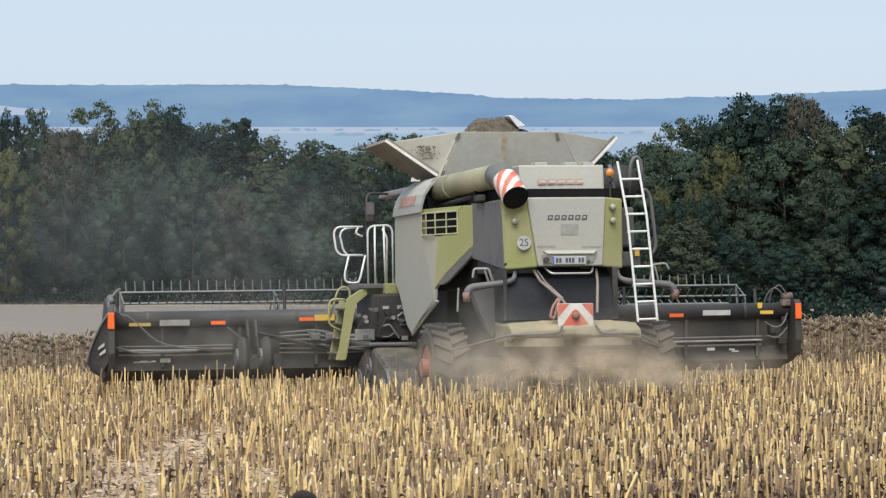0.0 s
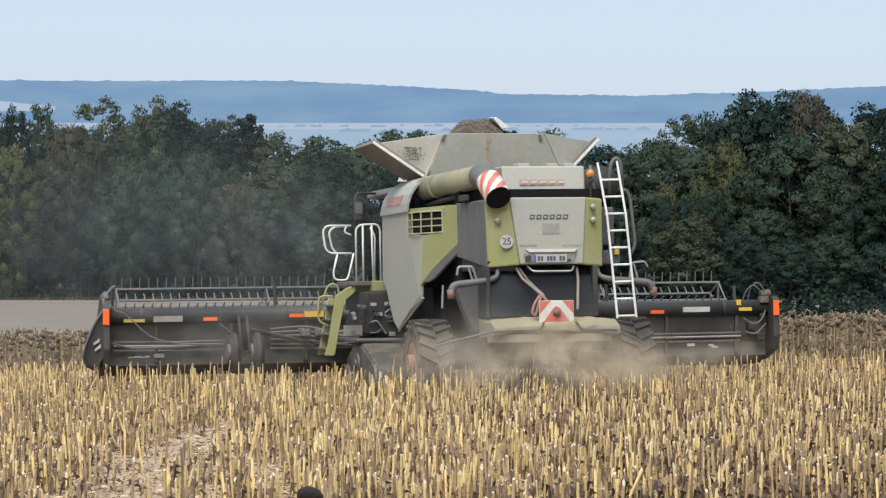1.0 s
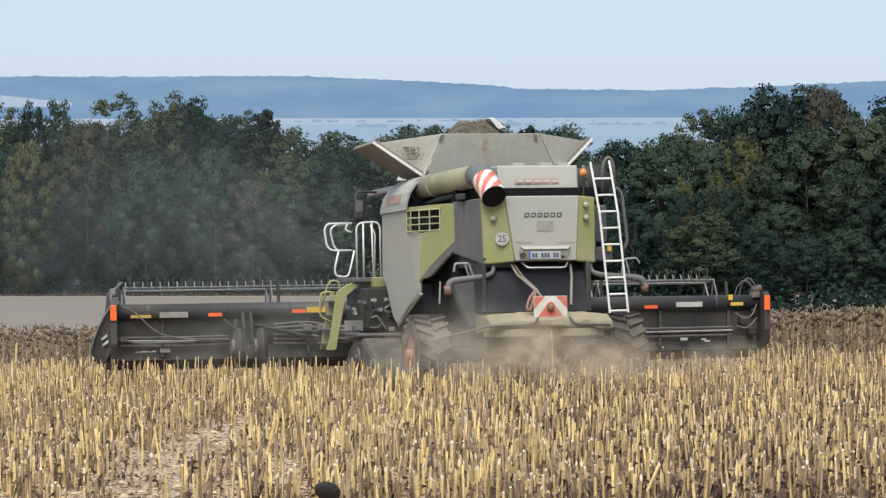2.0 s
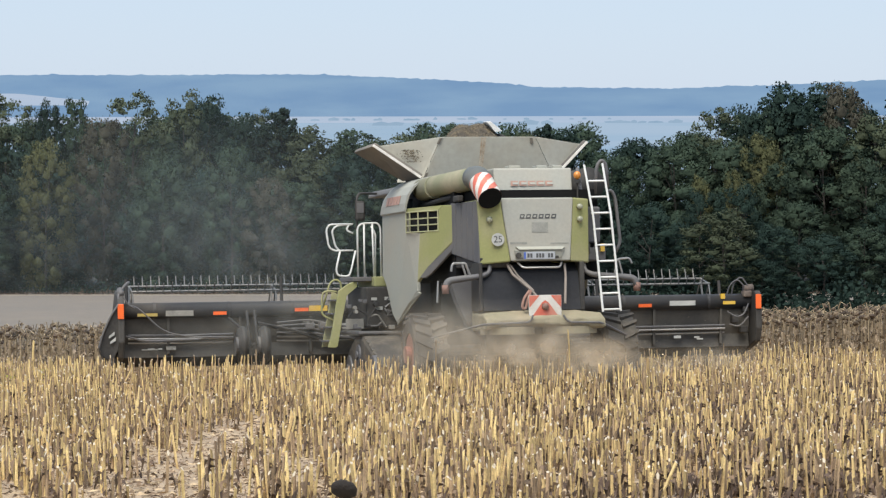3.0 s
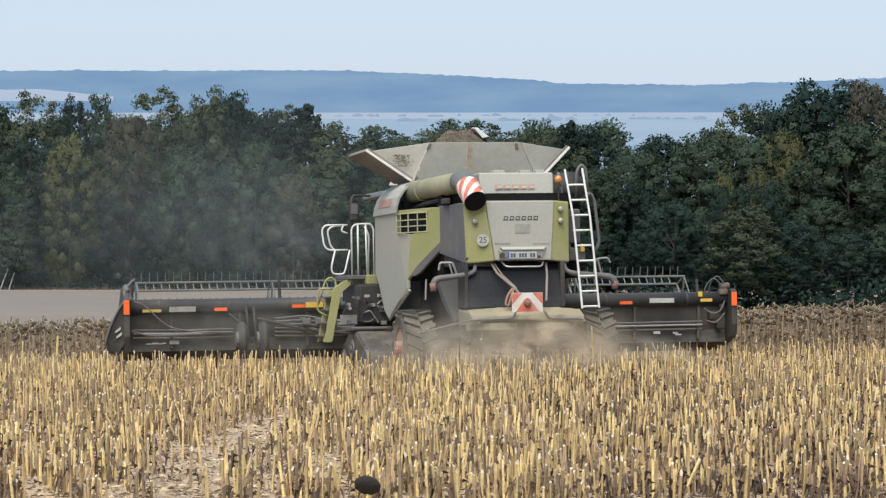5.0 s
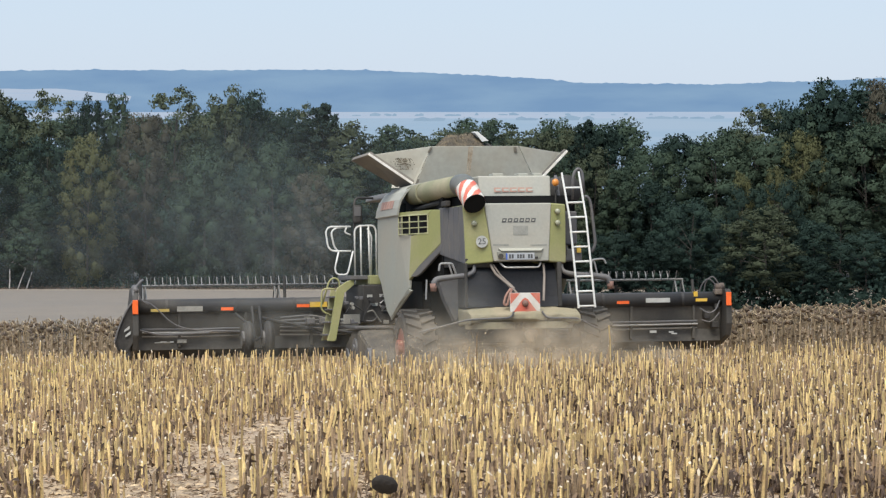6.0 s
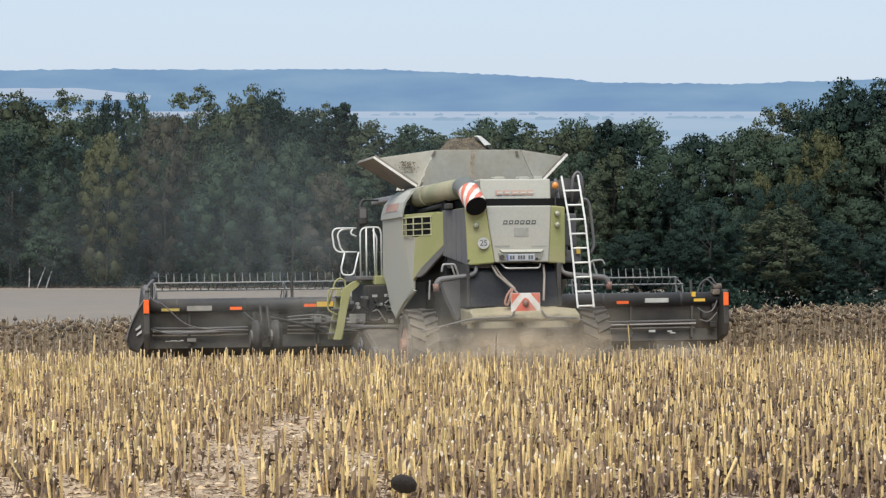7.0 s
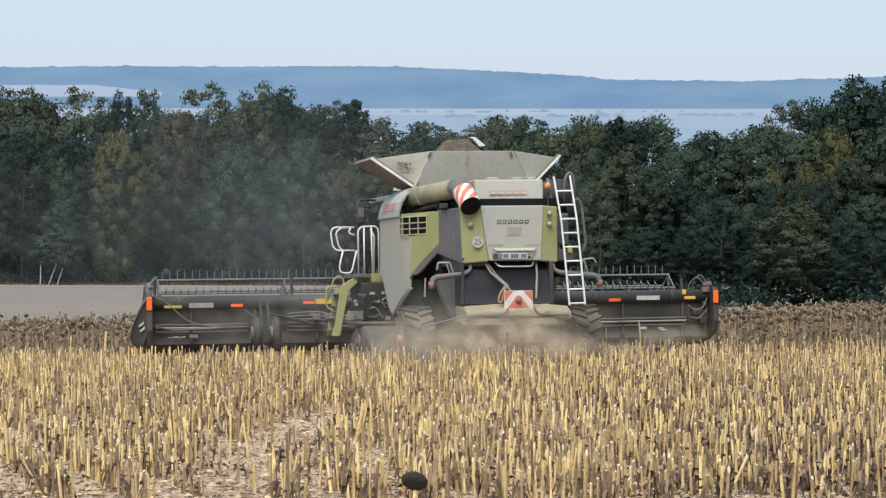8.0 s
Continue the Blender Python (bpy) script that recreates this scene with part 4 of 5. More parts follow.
    # loose seed on the heap, and a patch of it stuck to a corner sheet
    r = random.Random(9)
    bm = bmesh.new()
    for _ in range(1800):
        x, y = r.uniform(-1.0, 0.8), r.uniform(3.85, 4.6)
        z = 3.96 + 0.74 * math.exp(-(abs(x + 0.12) / 0.66) ** 3 - ((y - 4.4) / 0.7) ** 2) + 0.06 * noise.noise((x * 3, y * 3, 0))
        w, a = r.uniform(0.006, 0.014), r.uniform(0, 3.1)
        c, e = Vector((x, y, z + 0.01)), Vector((math.cos(a), math.sin(a), 0.4)) * w
        f = Vector((-math.sin(a), math.cos(a), 0.6)) * w * 0.6
        bm.faces.new([bm.verts.new(c + q) for q in (e, f, -e, -f)])
    tagged(part("loose_seed", bm, LOOSE_SEED, root, "loose dark and straw-coloured seed"), kind="stuff")
    bm = bmesh.new()
    for _ in range(240):
        t, k = min(0.13, abs(r.gauss(0, 0.07))), r.gauss(0, 0.5)
        c = Vector((-1.38 + 0.16 * k, 3.70 - 0.07 * k, 4.20 - t * 1.6)) + Vector((0, -0.014, 0))
        w = r.uniform(0.004, 0.014)
        bm.faces.new([bm.verts.new(c + Vector(q) * w) for q in ((1, -0.3, 0), (0, -0.3, 1), (-1, -0.3, 0.1), (0, -0.3, -1))])
    tagged(part("stuck_seed", bm, LOOSE_SEED, root, "seed and chaff stuck to the sheet"), kind="stuff")
    bm = bmesh.new()
    prism(bm, [(0.08, 4.05, 4.70), (0.15, 4.05, 4.71), (0.36, 4.05, 4.54), (0.23, 4.05, 4.52)], (0.0, 0.3, 0.02), 0.006)
    part("filler_cap", bm, WHITE, root, "pale filler auger tip")
    bm = bmesh.new()
    sweep(bm, bend([(0.2, 4.3, 4.42), (0.36, 4.3, 4.47), (0.52, 4.3, 4.38)], 0.1), 0.055, 10)
    part("filler_tube", bm, BLACK, root)

    # cab with mirror
    bm = bmesh.new()
    prism(bm, [(-1.22, 5.3, 2.0), (1.22, 5.3, 2.0), (1.22, 5.3, 3.5), (-1.22, 5.3, 3.5)], (0, 1.6, 0), 0.05)
    cab = part("cab", bm, GLASS_DARK, root, "dark glazed driver's cab")
    bm = bmesh.new()
    prism(bm, [(-1.42, 5.2, 3.50), (1.42, 5.2, 3.50), (1.36, 5.25, 3.62), (-1.36, 5.25, 3.62)], (0, 2.1, 0), 0.04)
    part("cab_roof", bm, CHARCOAL, cab)
    for x in (-1.24, 1.24):
        bm = bmesh.new()
        sweep(bm, [(x, 5.35, 2.0), (x, 5.35, 3.5)], 0.05, 8)
        part("cab_post", bm, BLACK, cab)
    bm = bmesh.new()
    sweep(bm, bend([(-1.35, 6.6, 3.56), (-1.78, 6.3, 3.56), (-1.84, 6.2, 3.45), (-1.84, 6.2, 2.9)], 0.1), 0.022, 8)
    part("mirror_arm", bm, BLACK, cab)
    bm = bmesh.new()
    box(bm, -1.88, -1.70, 6.1, 6.18, 3.05, 3.42, 0.05)
    part("mirror", bm, BLACK, cab, "tall black mirror")
    bm = bmesh.new()
    box(bm, -1.86, -1.73, 6.09, 6.098, 3.2, 3.38)
    part("mirror_glass", bm, CHARCOAL, cab)

    # platform with white rails, green ladder with yellow-green loops
    bm = bmesh.new()
    box(bm, -1.76, -1.40, 5.1, 6.6, 1.86, 2.04, 0.02)
    platform = part("platform", bm, GREEN, root, "green driver's platform")
    bm = bmesh.new()
    box(bm, -2.10, -1.76, 5.3, 6.6, 1.96, 2.04, 0.012)
    part("deck", bm, CHARCOAL, platform)
    rails = [[(-1.97, 5.5, 2.04), (-1.97, 5.5, 2.92), (-1.90, 5.5, 2.99), (-1.60, 5.5, 3.0), (-1.55, 5.5, 2.9), (-1.55, 5.5, 2.04)],
             [(-1.85, 5.5, 2.04), (-1.85, 5.5, 3.0)], [(-1.68, 5.5, 2.04), (-1.70, 5.5, 2.99)],
             [(-1.62, 5.7, 2.04), (-1.60, 5.7, 2.8), (-1.68, 5.7, 2.95)],
             [(-1.97, 5.9, 2.99), (-2.40, 5.9, 2.99), (-2.46, 5.9, 2.9), (-2.42, 5.9, 2.60), (-2.34, 5.9, 2.52), (-1.97, 5.9, 2.52)],
             [(-1.97, 6.1, 2.99), (-2.24, 6.1, 2.97), (-2.32, 6.1, 2.88), (-2.26, 6.1, 2.60), (-2.18, 6.1, 2.52)],
             [(-2.04, 5.9, 2.99), (-2.10, 5.9, 2.88), (-1.97, 5.9, 2.83)],
             [(-2.21, 5.9, 2.52), (-2.29, 5.9, 2.18), (-2.26, 5.9, 2.07), (-2.06, 5.9, 2.06), (-2.02, 5.9, 2.14), (-1.93, 5.9, 2.52)]]
    for line in rails:
        bm = bmesh.new()
        sweep(bm, bend(line, 0.07), 0.017, 8)
        part("rail", bm, WHITE, platform, "white tube rail", True)
    bm = bmesh.new()
    prism(bm, [(-2.02, 5.35, 1.98), (-2.02, 5.35, 1.86), (-2.22, 5.35, 1.72), (-2.38, 5.35, 0.82), (-2.42, 5.35, 0.79), (-2.56, 5.35, 0.80), (-2.50, 5.35, 1.0), (-2.36, 5.35, 1.80), (-2.18, 5.35, 1.92)], (0, 0.05, 0), 0.012)
    ladder = part("boarding_ladder", bm, GREEN, root, "green boarding ladder")
    bm = bmesh.new()
    prism(bm, [(-2.22, 5.95, 1.72), (-2.38, 5.95, 0.82), (-2.56, 5.95, 0.80), (-2.36, 5.95, 1.80)], (0, 0.05, 0), 0.012)
    part("stringer", bm, GREEN, ladder)
    for k in range(4):
        bm = bmesh.new()
        x, z = -2.32 - k * 0.05, 1.62 - k * 0.24
        box(bm, x - 0.12, x + 0.08, 5.38, 5.97, z, z + 0.03, 0.005)
        part("tread", bm, CHARCOAL, ladder)
    for line in ([(-2.46, 5.4, 1.28), (-2.66, 5.4, 1.38), (-2.64, 5.4, 1.78), (-2.50, 5.4, 1.80), (-2.38, 5.4, 1.78)],
                 [(-2.60, 5.6, 1.50), (-2.46, 5.6, 1.95), (-2.36, 5.6, 2.01), (-2.26, 5.6, 1.95), (-2.26, 5.6, 1.72)]):
        bm = bmesh.new()
        sweep(bm, bend(line, 0.09), 0.018, 8)
        part("hand_loop", bm, GREEN, ladder, "yellow-green hand loop", True)

    # machinery under the platform, feeder house
    bm = bmesh.new()
    box(bm, -1.95, -1.35, 4.9, 6.6, 1.15, 1.86, 0.03)
    side_box = part("side_box", bm, BLACK, root, "black boxes and hoses under the platform")
    for x, z, w, h in ((-1.86, 1.62, 0.10, 0.05), (-1.62, 1.62, 0.12, 0.06), (-1.80, 1.45, 0.14, 0.06), (-1.58, 1.35, 0.09, 0.03)):
        bm = bmesh.new()
        box(bm, x, x + w, 4.885, 4.90, z, z + h)
        part("sticker", bm, PALE_LABEL, side_box)
    bm = bmesh.new()
    sweep(bm, [(-1.62, 4.86, 1.5), (-1.54, 4.84, 1.57), (-1.50, 4.86, 1.45), (-1.57, 4.86, 1.38), (-1.63, 4.86, 1.48)], 0.015, 6)
    part("hose", bm, STEEL, side_box)
    r = random.Random(4)
    for k in range(16):
        x, z = r.uniform(-2.35, -1.45), r.uniform(1.05, 1.75)
        bm = bmesh.new()
        if k % 3 == 0:
            box(bm, x, x + r.uniform(0.05, 0.13), 4.80, 4.9, z, z + r.uniform(0.03, 0.09), 0.008)
        elif k % 3 == 1:
            sweep(bm, bend([(x, 4.82, z), (x + 0.12, 4.8, z + r.uniform(-0.2, 0.2)), (x + r.uniform(0.2, 0.4), 4.85, z + r.uniform(-0.25, 0.1))], 0.05), 0.014, 6)
        else:
            drum(bm, (x, 4.78, z), (x, 4.9, z), r.uniform(0.025, 0.055), 12)
        part("fitting", bm, (CHARCOAL, BLACK, DUSTY_LABEL, CHARCOAL)[k % 4], side_box)
    bm = bmesh.new()
    box(bm, -2.30, -1.98, 5.0, 5.02, 1.12, 1.30, 0.006)
    part("pale_cover", bm, DUSTY_LABEL, side_box)
    bm = bmesh.new()
    prism(bm, [(-0.85, 4.6, 1.2), (0.85, 4.6, 1.2), (0.85, 4.6, 2.1), (-0.85, 4.6, 2.1)], (0, 2.4, -0.35), 0.03)
    part("feeder_house", bm, BLACK, root)

    # crawler tracks in front, tyres behind
    for s in (-1, 1):
        bm = bmesh.new()
        ring = [(s * 1.44, 3.15, 0.0), (s * 1.44, 5.6, 0.0), (s * 1.44, 5.95, 0.25), (s * 1.44, 5.75, 0.72), (s * 1.44, 5.05, 1.0), (s * 1.44, 4.3, 1.0), (s * 1.44, 3.1, 0.62), (s * 1.44, 2.9, 0.25)]
        prism(bm, ring, (s * 0.7, 0, 0), 0.08)
        tr = part("crawler_track", bm, RUBBER, root, "dusty black rubber crawler track")
        pts = [Vector(p) for p in ring]
        bm = bmesh.new()
        for a, b in zip(pts, pts[1:] + pts[:1]):
            n = (b - a).cross(Vector((s, 0, 0))).normalized()
            m = max(1, int((b - a).length / 0.2))
            for k in range(m):
                c = a.lerp(b, (k + 0.5) / m) + n * 0.01 + Vector((s * 0.02, 0, 0))
                t = (b - a).normalized() * 0.045
                prism(bm, [c - t, c + t, c + t + n * 0.045, c - t + n * 0.045], (s * 0.66, 0, 0))
        tagged(part("tread", bm, RUBBER, tr), kind="stuff")
        for y, z, rr in ((3.38, 0.40, 0.29), (5.5, 0.38, 0.29), (3.98, 0.2, 0.16), (4.45, 0.2, 0.16), (4.92, 0.2, 0.16), (4.65, 0.66, 0.2)):
            bm = bmesh.new()
            drum(bm, (s * 2.10, y, z), (s * 2.17, y, z), rr, 20, rr * 0.93)
            drum(bm, (s * 2.17, y, z), (s * 2.20, y, z), rr * 0.4, 12)
            part("roller", bm, CHARCOAL, tr, "dusty grey track roller")
        bm = bmesh.new()
        box(bm, min(s * 1.4, s * 2.2), max(s * 1.4, s * 2.2), 4.4, 6.4, 1.02, 1.08, 0.02)
        part("track_fender", bm, CHARCOAL, root)
    wheels = []
    for s in (-1, 1):
        c = Vector((s * 1.62 - 0.02, 1.55, 0.70))
        hub = new("rear_wheel")
        hub.parent, hub.matrix_basis = root, Matrix.Translation(c)
        wheels.append((hub, c))
        bm = bmesh.new()
        prof = [(-0.27, 0.36), (-0.28, 0.55), (-0.24, 0.64), (0.24, 0.64), (0.28, 0.55), (0.27, 0.36)]
        n = 32
        g = [[bm.verts.new((x, r * math.cos(2 * math.pi * k / n), r * math.sin(2 * math.pi * k / n))) for x, r in prof] for k in range(n)]
        for k in range(n):
            for j in range(len(prof)):
                a, b = g[k], g[(k + 1) % n]
                bm.faces.new((a[j], a[(j + 1) % 6], b[(j + 1) % 6], b[j]))
        tyre = part("tyre", bm, RUBBER, hub, "dusty lugged tyre")
        bm = bmesh.new()
        for k in range(20):
            a = 2 * math.pi * k / 20
            for sd in (-1, 1):
                o = a + (0.16 if sd > 0 else 0)
                p0, p1 = Vector((sd * 0.27, 0.63 * math.cos(o), 0.63 * math.sin(o))), Vector((sd * 0.01, 0.635 * math.cos(o + 0.2), 0.635 * math.sin(o + 0.2)))
                t = Vector((0, -math.sin(o), math.cos(o))) * 0.035
                q = Vector((0, math.cos(o), math.sin(o))) * 0.055
                prism(bm, [p0 - t, p0 + t, p1 + t, p1 - t], q)
        tagged(part("tread", bm, RUBBER, tyre), kind="stuff")
        bm = bmesh.new()
        drum(bm, (s * 0.05, 0, 0), (s * 0.25, 0, 0), 0.37, 28)
        drum(bm, (s * 0.25, 0, 0), (s * 0.34, 0, 0), 0.14, 16)
        part("rim", bm, material("dusty_red_rim", (0.22, 0.075, 0.05), 0.7, 0, 0.1, 3, 30, 0.05, DUSTY, 0.5), hub, "red wheel rim")
    bm = bmesh.new()
    sweep(bm, [(-1.4, 1.55, 0.75), (1.4, 1.55, 0.75)], 0.10, 10)
    box(bm, -0.7, 0.7, 1.2, 4.5, 0.75, 1.9, 0.03)
    part("chassis", bm, BLACK, root)

    # tail: dark chute sheet, dust-caked spreader, chevron board, straps
    bm = bmesh.new()
    prof = [(0.35, 2.16), (0.16, 2.02), (0.10, 1.80), (0.06, 1.58), (0.00, 1.40), (0.7, 1.40), (0.9, 2.16)]
    prism(bm, [(-1.0, y, z) for y, z in prof], (1.62, 0, 0), 0.012)
    part("straw_chute", bm, CHUTE, root, "dark hanging straw chute")
    for x0, x1 in ((-1.06, -1.0), (0.62, 0.70)):
        bm = bmesh.new()
        box(bm, x0, x1, 0.05, 0.9, 1.40, 2.18, 0.012)
        part("chute_side", bm, BLACK, root)
    bm = bmesh.new()
    prof = [(-0.30, 1.14), (-0.42, 1.18), (-0.40, 1.30), (-0.12, 1.40), (0.6, 1.42), (0.6, 1.12)]
    prism(bm, [(-1.06, y, z) for y, z in prof], (1.98, 0, 0), 0.03)
    bmesh.ops.subdivide_edges(bm, edges=[e for e in bm.edges if e.calc_length() > 0.5], cuts=22, use_grid_fill=True)
    for v in bm.verts:
        v.co += Vector((0, 0.03, 0.024)) * noise.noise(v.co * 5) + Vector((0, 0.012, 0.012)) * noise.noise(v.co * 16)
        v.co.z -= 0.05 * (v.co.x + 0.1) ** 2
    spreader = part("spreader", bm, TAN, root, "dust-caked straw spreader")
    for x in (-0.62, 0.42):
        bm = bmesh.new()
        drum(bm, (x, 0.0, 1.02), (x, 0.0, 1.14), 0.44, 24)
        part("spreader_disc", bm, TAN, spreader)
    bm = bmesh.new()
    sweep(bm, bend([(-1.9, -0.05, 0.98), (-1.1, -0.42, 1.19), (-0.35, -0.46, 1.21), (-0.30, -0.45, 1.32)], 0.1), 0.018, 6)
    sweep(bm, bend([(1.35, -0.05, 0.98), (0.85, -0.42, 1.19), (0.28, -0.46, 1.20), (0.20, -0.45, 1.32)], 0.1), 0.018, 6)
    part("spreader_lip", bm, CHARCOAL, spreader)
    # chevron board: diamond of red on white
    bm = bmesh.new()
    box(bm, -0.34, 0.20, -0.345, -0.325, 1.31, 1.645, 0.006)
    board = part("chevron_board", bm, BOARD_WHITE, root, "red and white warning board")
    bm = bmesh.new()
    y, e = -0.3475, (0, 0.002, 0)
    prism(bm, [(-0.07, y, 1.56), (-0.02, y, 1.53), (0.14, y, 1.315), (-0.28, y, 1.315), (-0.12, y, 1.53)], e)
    prism(bm, [(-0.335, y, 1.64), (-0.16, y, 1.64), (-0.335, y, 1.44)], e)
    prism(bm, [(0.195, y, 1.64), (0.02, y, 1.64), (0.195, y, 1.44)], e)
    part("chevron", bm, BOARD_RED, board)
    bm = bmesh.new()
    drum(bm, (-0.07, -0.352, 1.46), (-0.07, -0.40, 1.46), 0.06, 20, 0.045)
    part("board_lamp", bm, RUST_RED, board, "round red lamp", True)
    bm = bmesh.new()
    sweep(bm, [(-0.58, 0.10, 2.15), (-0.50, 0.02, 1.98), (-0.26, -0.2, 1.73), (-0.18, -0.25, 1.62)], 0.022, 6)
    strap = material("pinkish_strap", (0.22, 0.185, 0.155), 0.8, 0, 0.1, 4, 40, 0.05)
    part("strap", bm, strap, root)
    bm = bmesh.new()
    sweep(bm, [(-0.53, 0.10, 2.15), (-0.42, 0.02, 1.96), (-0.22, -0.2, 1.72)], 0.015, 6)
    part("strap", bm, strap, root)
    bm = bmesh.new()
    sweep(bm, [(0.38, 0.10, 2.15), (0.37, 0.0, 1.95), (0.30, -0.2, 1.5)], 0.022, 6)
    part("strap", bm, strap, root)
    bm = bmesh.new()
    sweep(bm, bend([(-0.30, -0.24, 1.72), (-0.40, -0.28, 1.6), (-0.44, -0.28, 1.45), (-0.38, -0.28, 1.42), (-0.33, -0.28, 1.6), (-0.28, -0.24, 1.72)], 0.05), 0.022, 6)
    part("hanging_loop", bm, material("worn_red_strap", (0.29, 0.165, 0.125), 0.8, 0, 0.15, 5, 40, 0.05), root, "faded red strap loop")
    bm = bmesh.new()
    sweep(bm, bend([(-0.42, 0.05, 2.18), (-0.36, -0.06, 2.09), (0.26, -0.06, 2.09), (0.32, 0.05, 2.18)], 0.06), 0.016, 8)
    part("pull_bar", bm, STEEL, root)
    # lamp arms on both sides with dull red ends
    for s, x0, x1 in ((-1, -0.86, -1.60), (1, 0.72, 1.60)):
        bm = bmesh.new()
        sweep(bm, bend([(x0, 0.18, 2.18), (x0, 0.12, 2.03), (x0 + s * 0.12, 0.1, 1.97), (x1 - s * 0.30, 0.12, 1.93), (x1 - s * 0.04, 0.12, 1.90), (x1, 0.12, 1.78)], 0.09), 0.034, 10, True, 0.062)
        arm = part("lamp_arm", bm, CHARCOAL, root, "grey bent lamp arm", True)
        bm = bmesh.new()
        drum(bm, (x1, 0.12, 1.83), (x1, 0.12, 1.69), 0.066, 16, 0.054)
        part("lamp_end", bm, RUST_RED, arm, "dull red rubber end", True)
    bm = bmesh.new()
    prism(bm, [(-1.42, 0.6, 1.9), (-1.02, 0.6, 1.95), (-1.02, 0.6, 1.25), (-1.12, 0.6, 1.15), (-1.3, 0.6, 1.55)], (0, 0.25, 0), 0.02)
    part("guard", bm, CHARCOAL, root)
    bm = bmesh.new()
    sweep(bm, bend([(-1.46, 0.3, 2.05), (-1.44, 0.3, 2.18), (-1.22, 0.3, 2.18), (-1.15, 0.3, 1.98)], 0.04), 0.02, 8)
    part("bracket", bm, STEEL, root)
    for line in ([(-1.28, 0.3, 2.17), (-1.22, 0.3, 1.98)], [(-1.68, 0.3, 1.9), (-1.70, 0.3, 1.55)]):
        bm = bmesh.new()
        sweep(bm, line, 0.017, 8)
        part("rod", bm, STEEL, root)

    # tail ladder, hand rails, beacon
    bm = bmesh.new()
    sweep(bm, [(0.77, 0.22, 3.76), (0.86, 0.05, 2.95), (0.97, -0.06, 1.36)], 0.019, 8)
    tail_ladder = part("tail_ladder", bm, WHITE, root, "white aluminium tail ladder")
    bm = bmesh.new()
    sweep(bm, [(1.08, 0.22, 3.78), (1.16, 0.05, 2.95), (1.27, -0.06, 1.37)], 0.019, 8)
    part("stile", bm, WHITE, tail_ladder)
    for k in range(9):
        z = 3.49 - k * 0.262
        t = (3.76 - z) / 2.4
        bm = bmesh.new()
        sweep(bm, [(0.785 + t * 0.19, 0.2 - 0.26 * t, z), (1.09 + t * 0.185, 0.2 - 0.26 * t, z + 0.005)], 0.017, 8)
        part("rung", bm, WHITE, tail_ladder)
    for line in ([(1.02, 0.5, 3.3), (1.06, 0.5, 3.75), (1.14, 0.5, 3.86), (1.22, 0.5, 3.78), (1.24, 0.5, 3.4)],
                 [(1.28, 0.7, 3.34), (1.36, 0.7, 3.36), (1.42, 0.7, 3.25), (1.50, 0.7, 2.5), (1.42, 0.7, 2.35)],
                 [(0.70, 0.4, 3.72), (0.78, 0.3, 3.0), (0.84, 0.3, 2.3)]):
        bm = bmesh.new()
        sweep(bm, bend(line, 0.09), 0.03, 8)
        part("hand_rail", bm, CHARCOAL, root, "dark tube hand rail", True)
    bm = bmesh.new()
    drum(bm, (1.1, 1.2, 3.48), (1.1, 2.4, 3.48), 0.27, 24)
    drum(bm, (1.1, 1.19, 3.48), (1.1, 1.22, 3.48), 0.285, 24)
    part("air_filter", bm, BLACK, root, "round black air intake drum", True)
    bm = bmesh.new()
    box(bm, 0.85, 1.22, 0.9, 1.6, 2.5, 3.1, 0.03)
    box(bm, 0.90, 1.22, 0.6, 1.3, 2.2, 2.42, 0.02)
    cabinet = part("side_cabinet", bm, CHARCOAL, root, "grey service boxes behind the ladder")
    bm = bmesh.new()
    box(bm, 1.12, 1.19, 0.55, 0.60, 2.35, 2.48)
    part("yellow_sticker", bm, YELLOW, cabinet)
    bm = bmesh.new()
    sweep(bm, [(0.66, 0.25, 3.2), (0.66, 0.25, 3.5)], 0.014, 6)
    drum(bm, (0.66, 0.25, 3.46), (0.66, 0.25, 3.52), 0.055, 14)
    beacon = part("beacon", bm, BLACK, root)
    bm = bmesh.new()
    bmesh.ops.create_uvsphere(bm, u_segments=16, v_segments=10, radius=0.062, matrix=Matrix.Translation((0.66, 0.25, 3.59)) @ Matrix.Diagonal((1, 1, 1.1, 1)))
    part("beacon_lens", bm, AMBER, beacon, "amber beacon lens", True)
    bm = bmesh.new()
    sweep(bm, bend([(1.36, 0.6, 1.95), (1.4, 0.6, 2.22), (1.62, 0.6, 2.24), (1.66, 0.6, 2.15)], 0.05), 0.018, 6)
    part("bracket", bm, STEEL, root)
    bm = bmesh.new()
    sweep(bm, [(1.5, 0.6, 1.95), (1.44, 0.6, 2.2)], 0.016, 6)
    part("rod", bm, STEEL, root)
    return tagged(root, "dusty grey and green combine harvester with opened grain tank", "combine harvester"), wheels


# ---- the wide cutting header carried before it, with a turning reel ----
def header(root):
    W = 6.0
    bm = bmesh.new()
    sweep(bm, [(-W, 7.0, 1.50), (5.8, 7.0, 1.50)], 0.145, 20)
    beam = part("header_beam", bm, BEAM, root, "black header beam tube", True)
    bm = bmesh.new()
    prof = [(6.98, 1.36), (7.05, 1.02), (7.10, 0.90), (7.06, 0.66), (7.14, 0.66), (7.18, 0.92), (7.12, 1.05), (7.06, 1.36)]
    prism(bm, [(-W, y, z) for y, z in prof], (W + 5.8, 0, 0))
    part("back_sheet", bm, HEADER_GREY, root, "dusty black header back sheet")
    bm = bmesh.new()
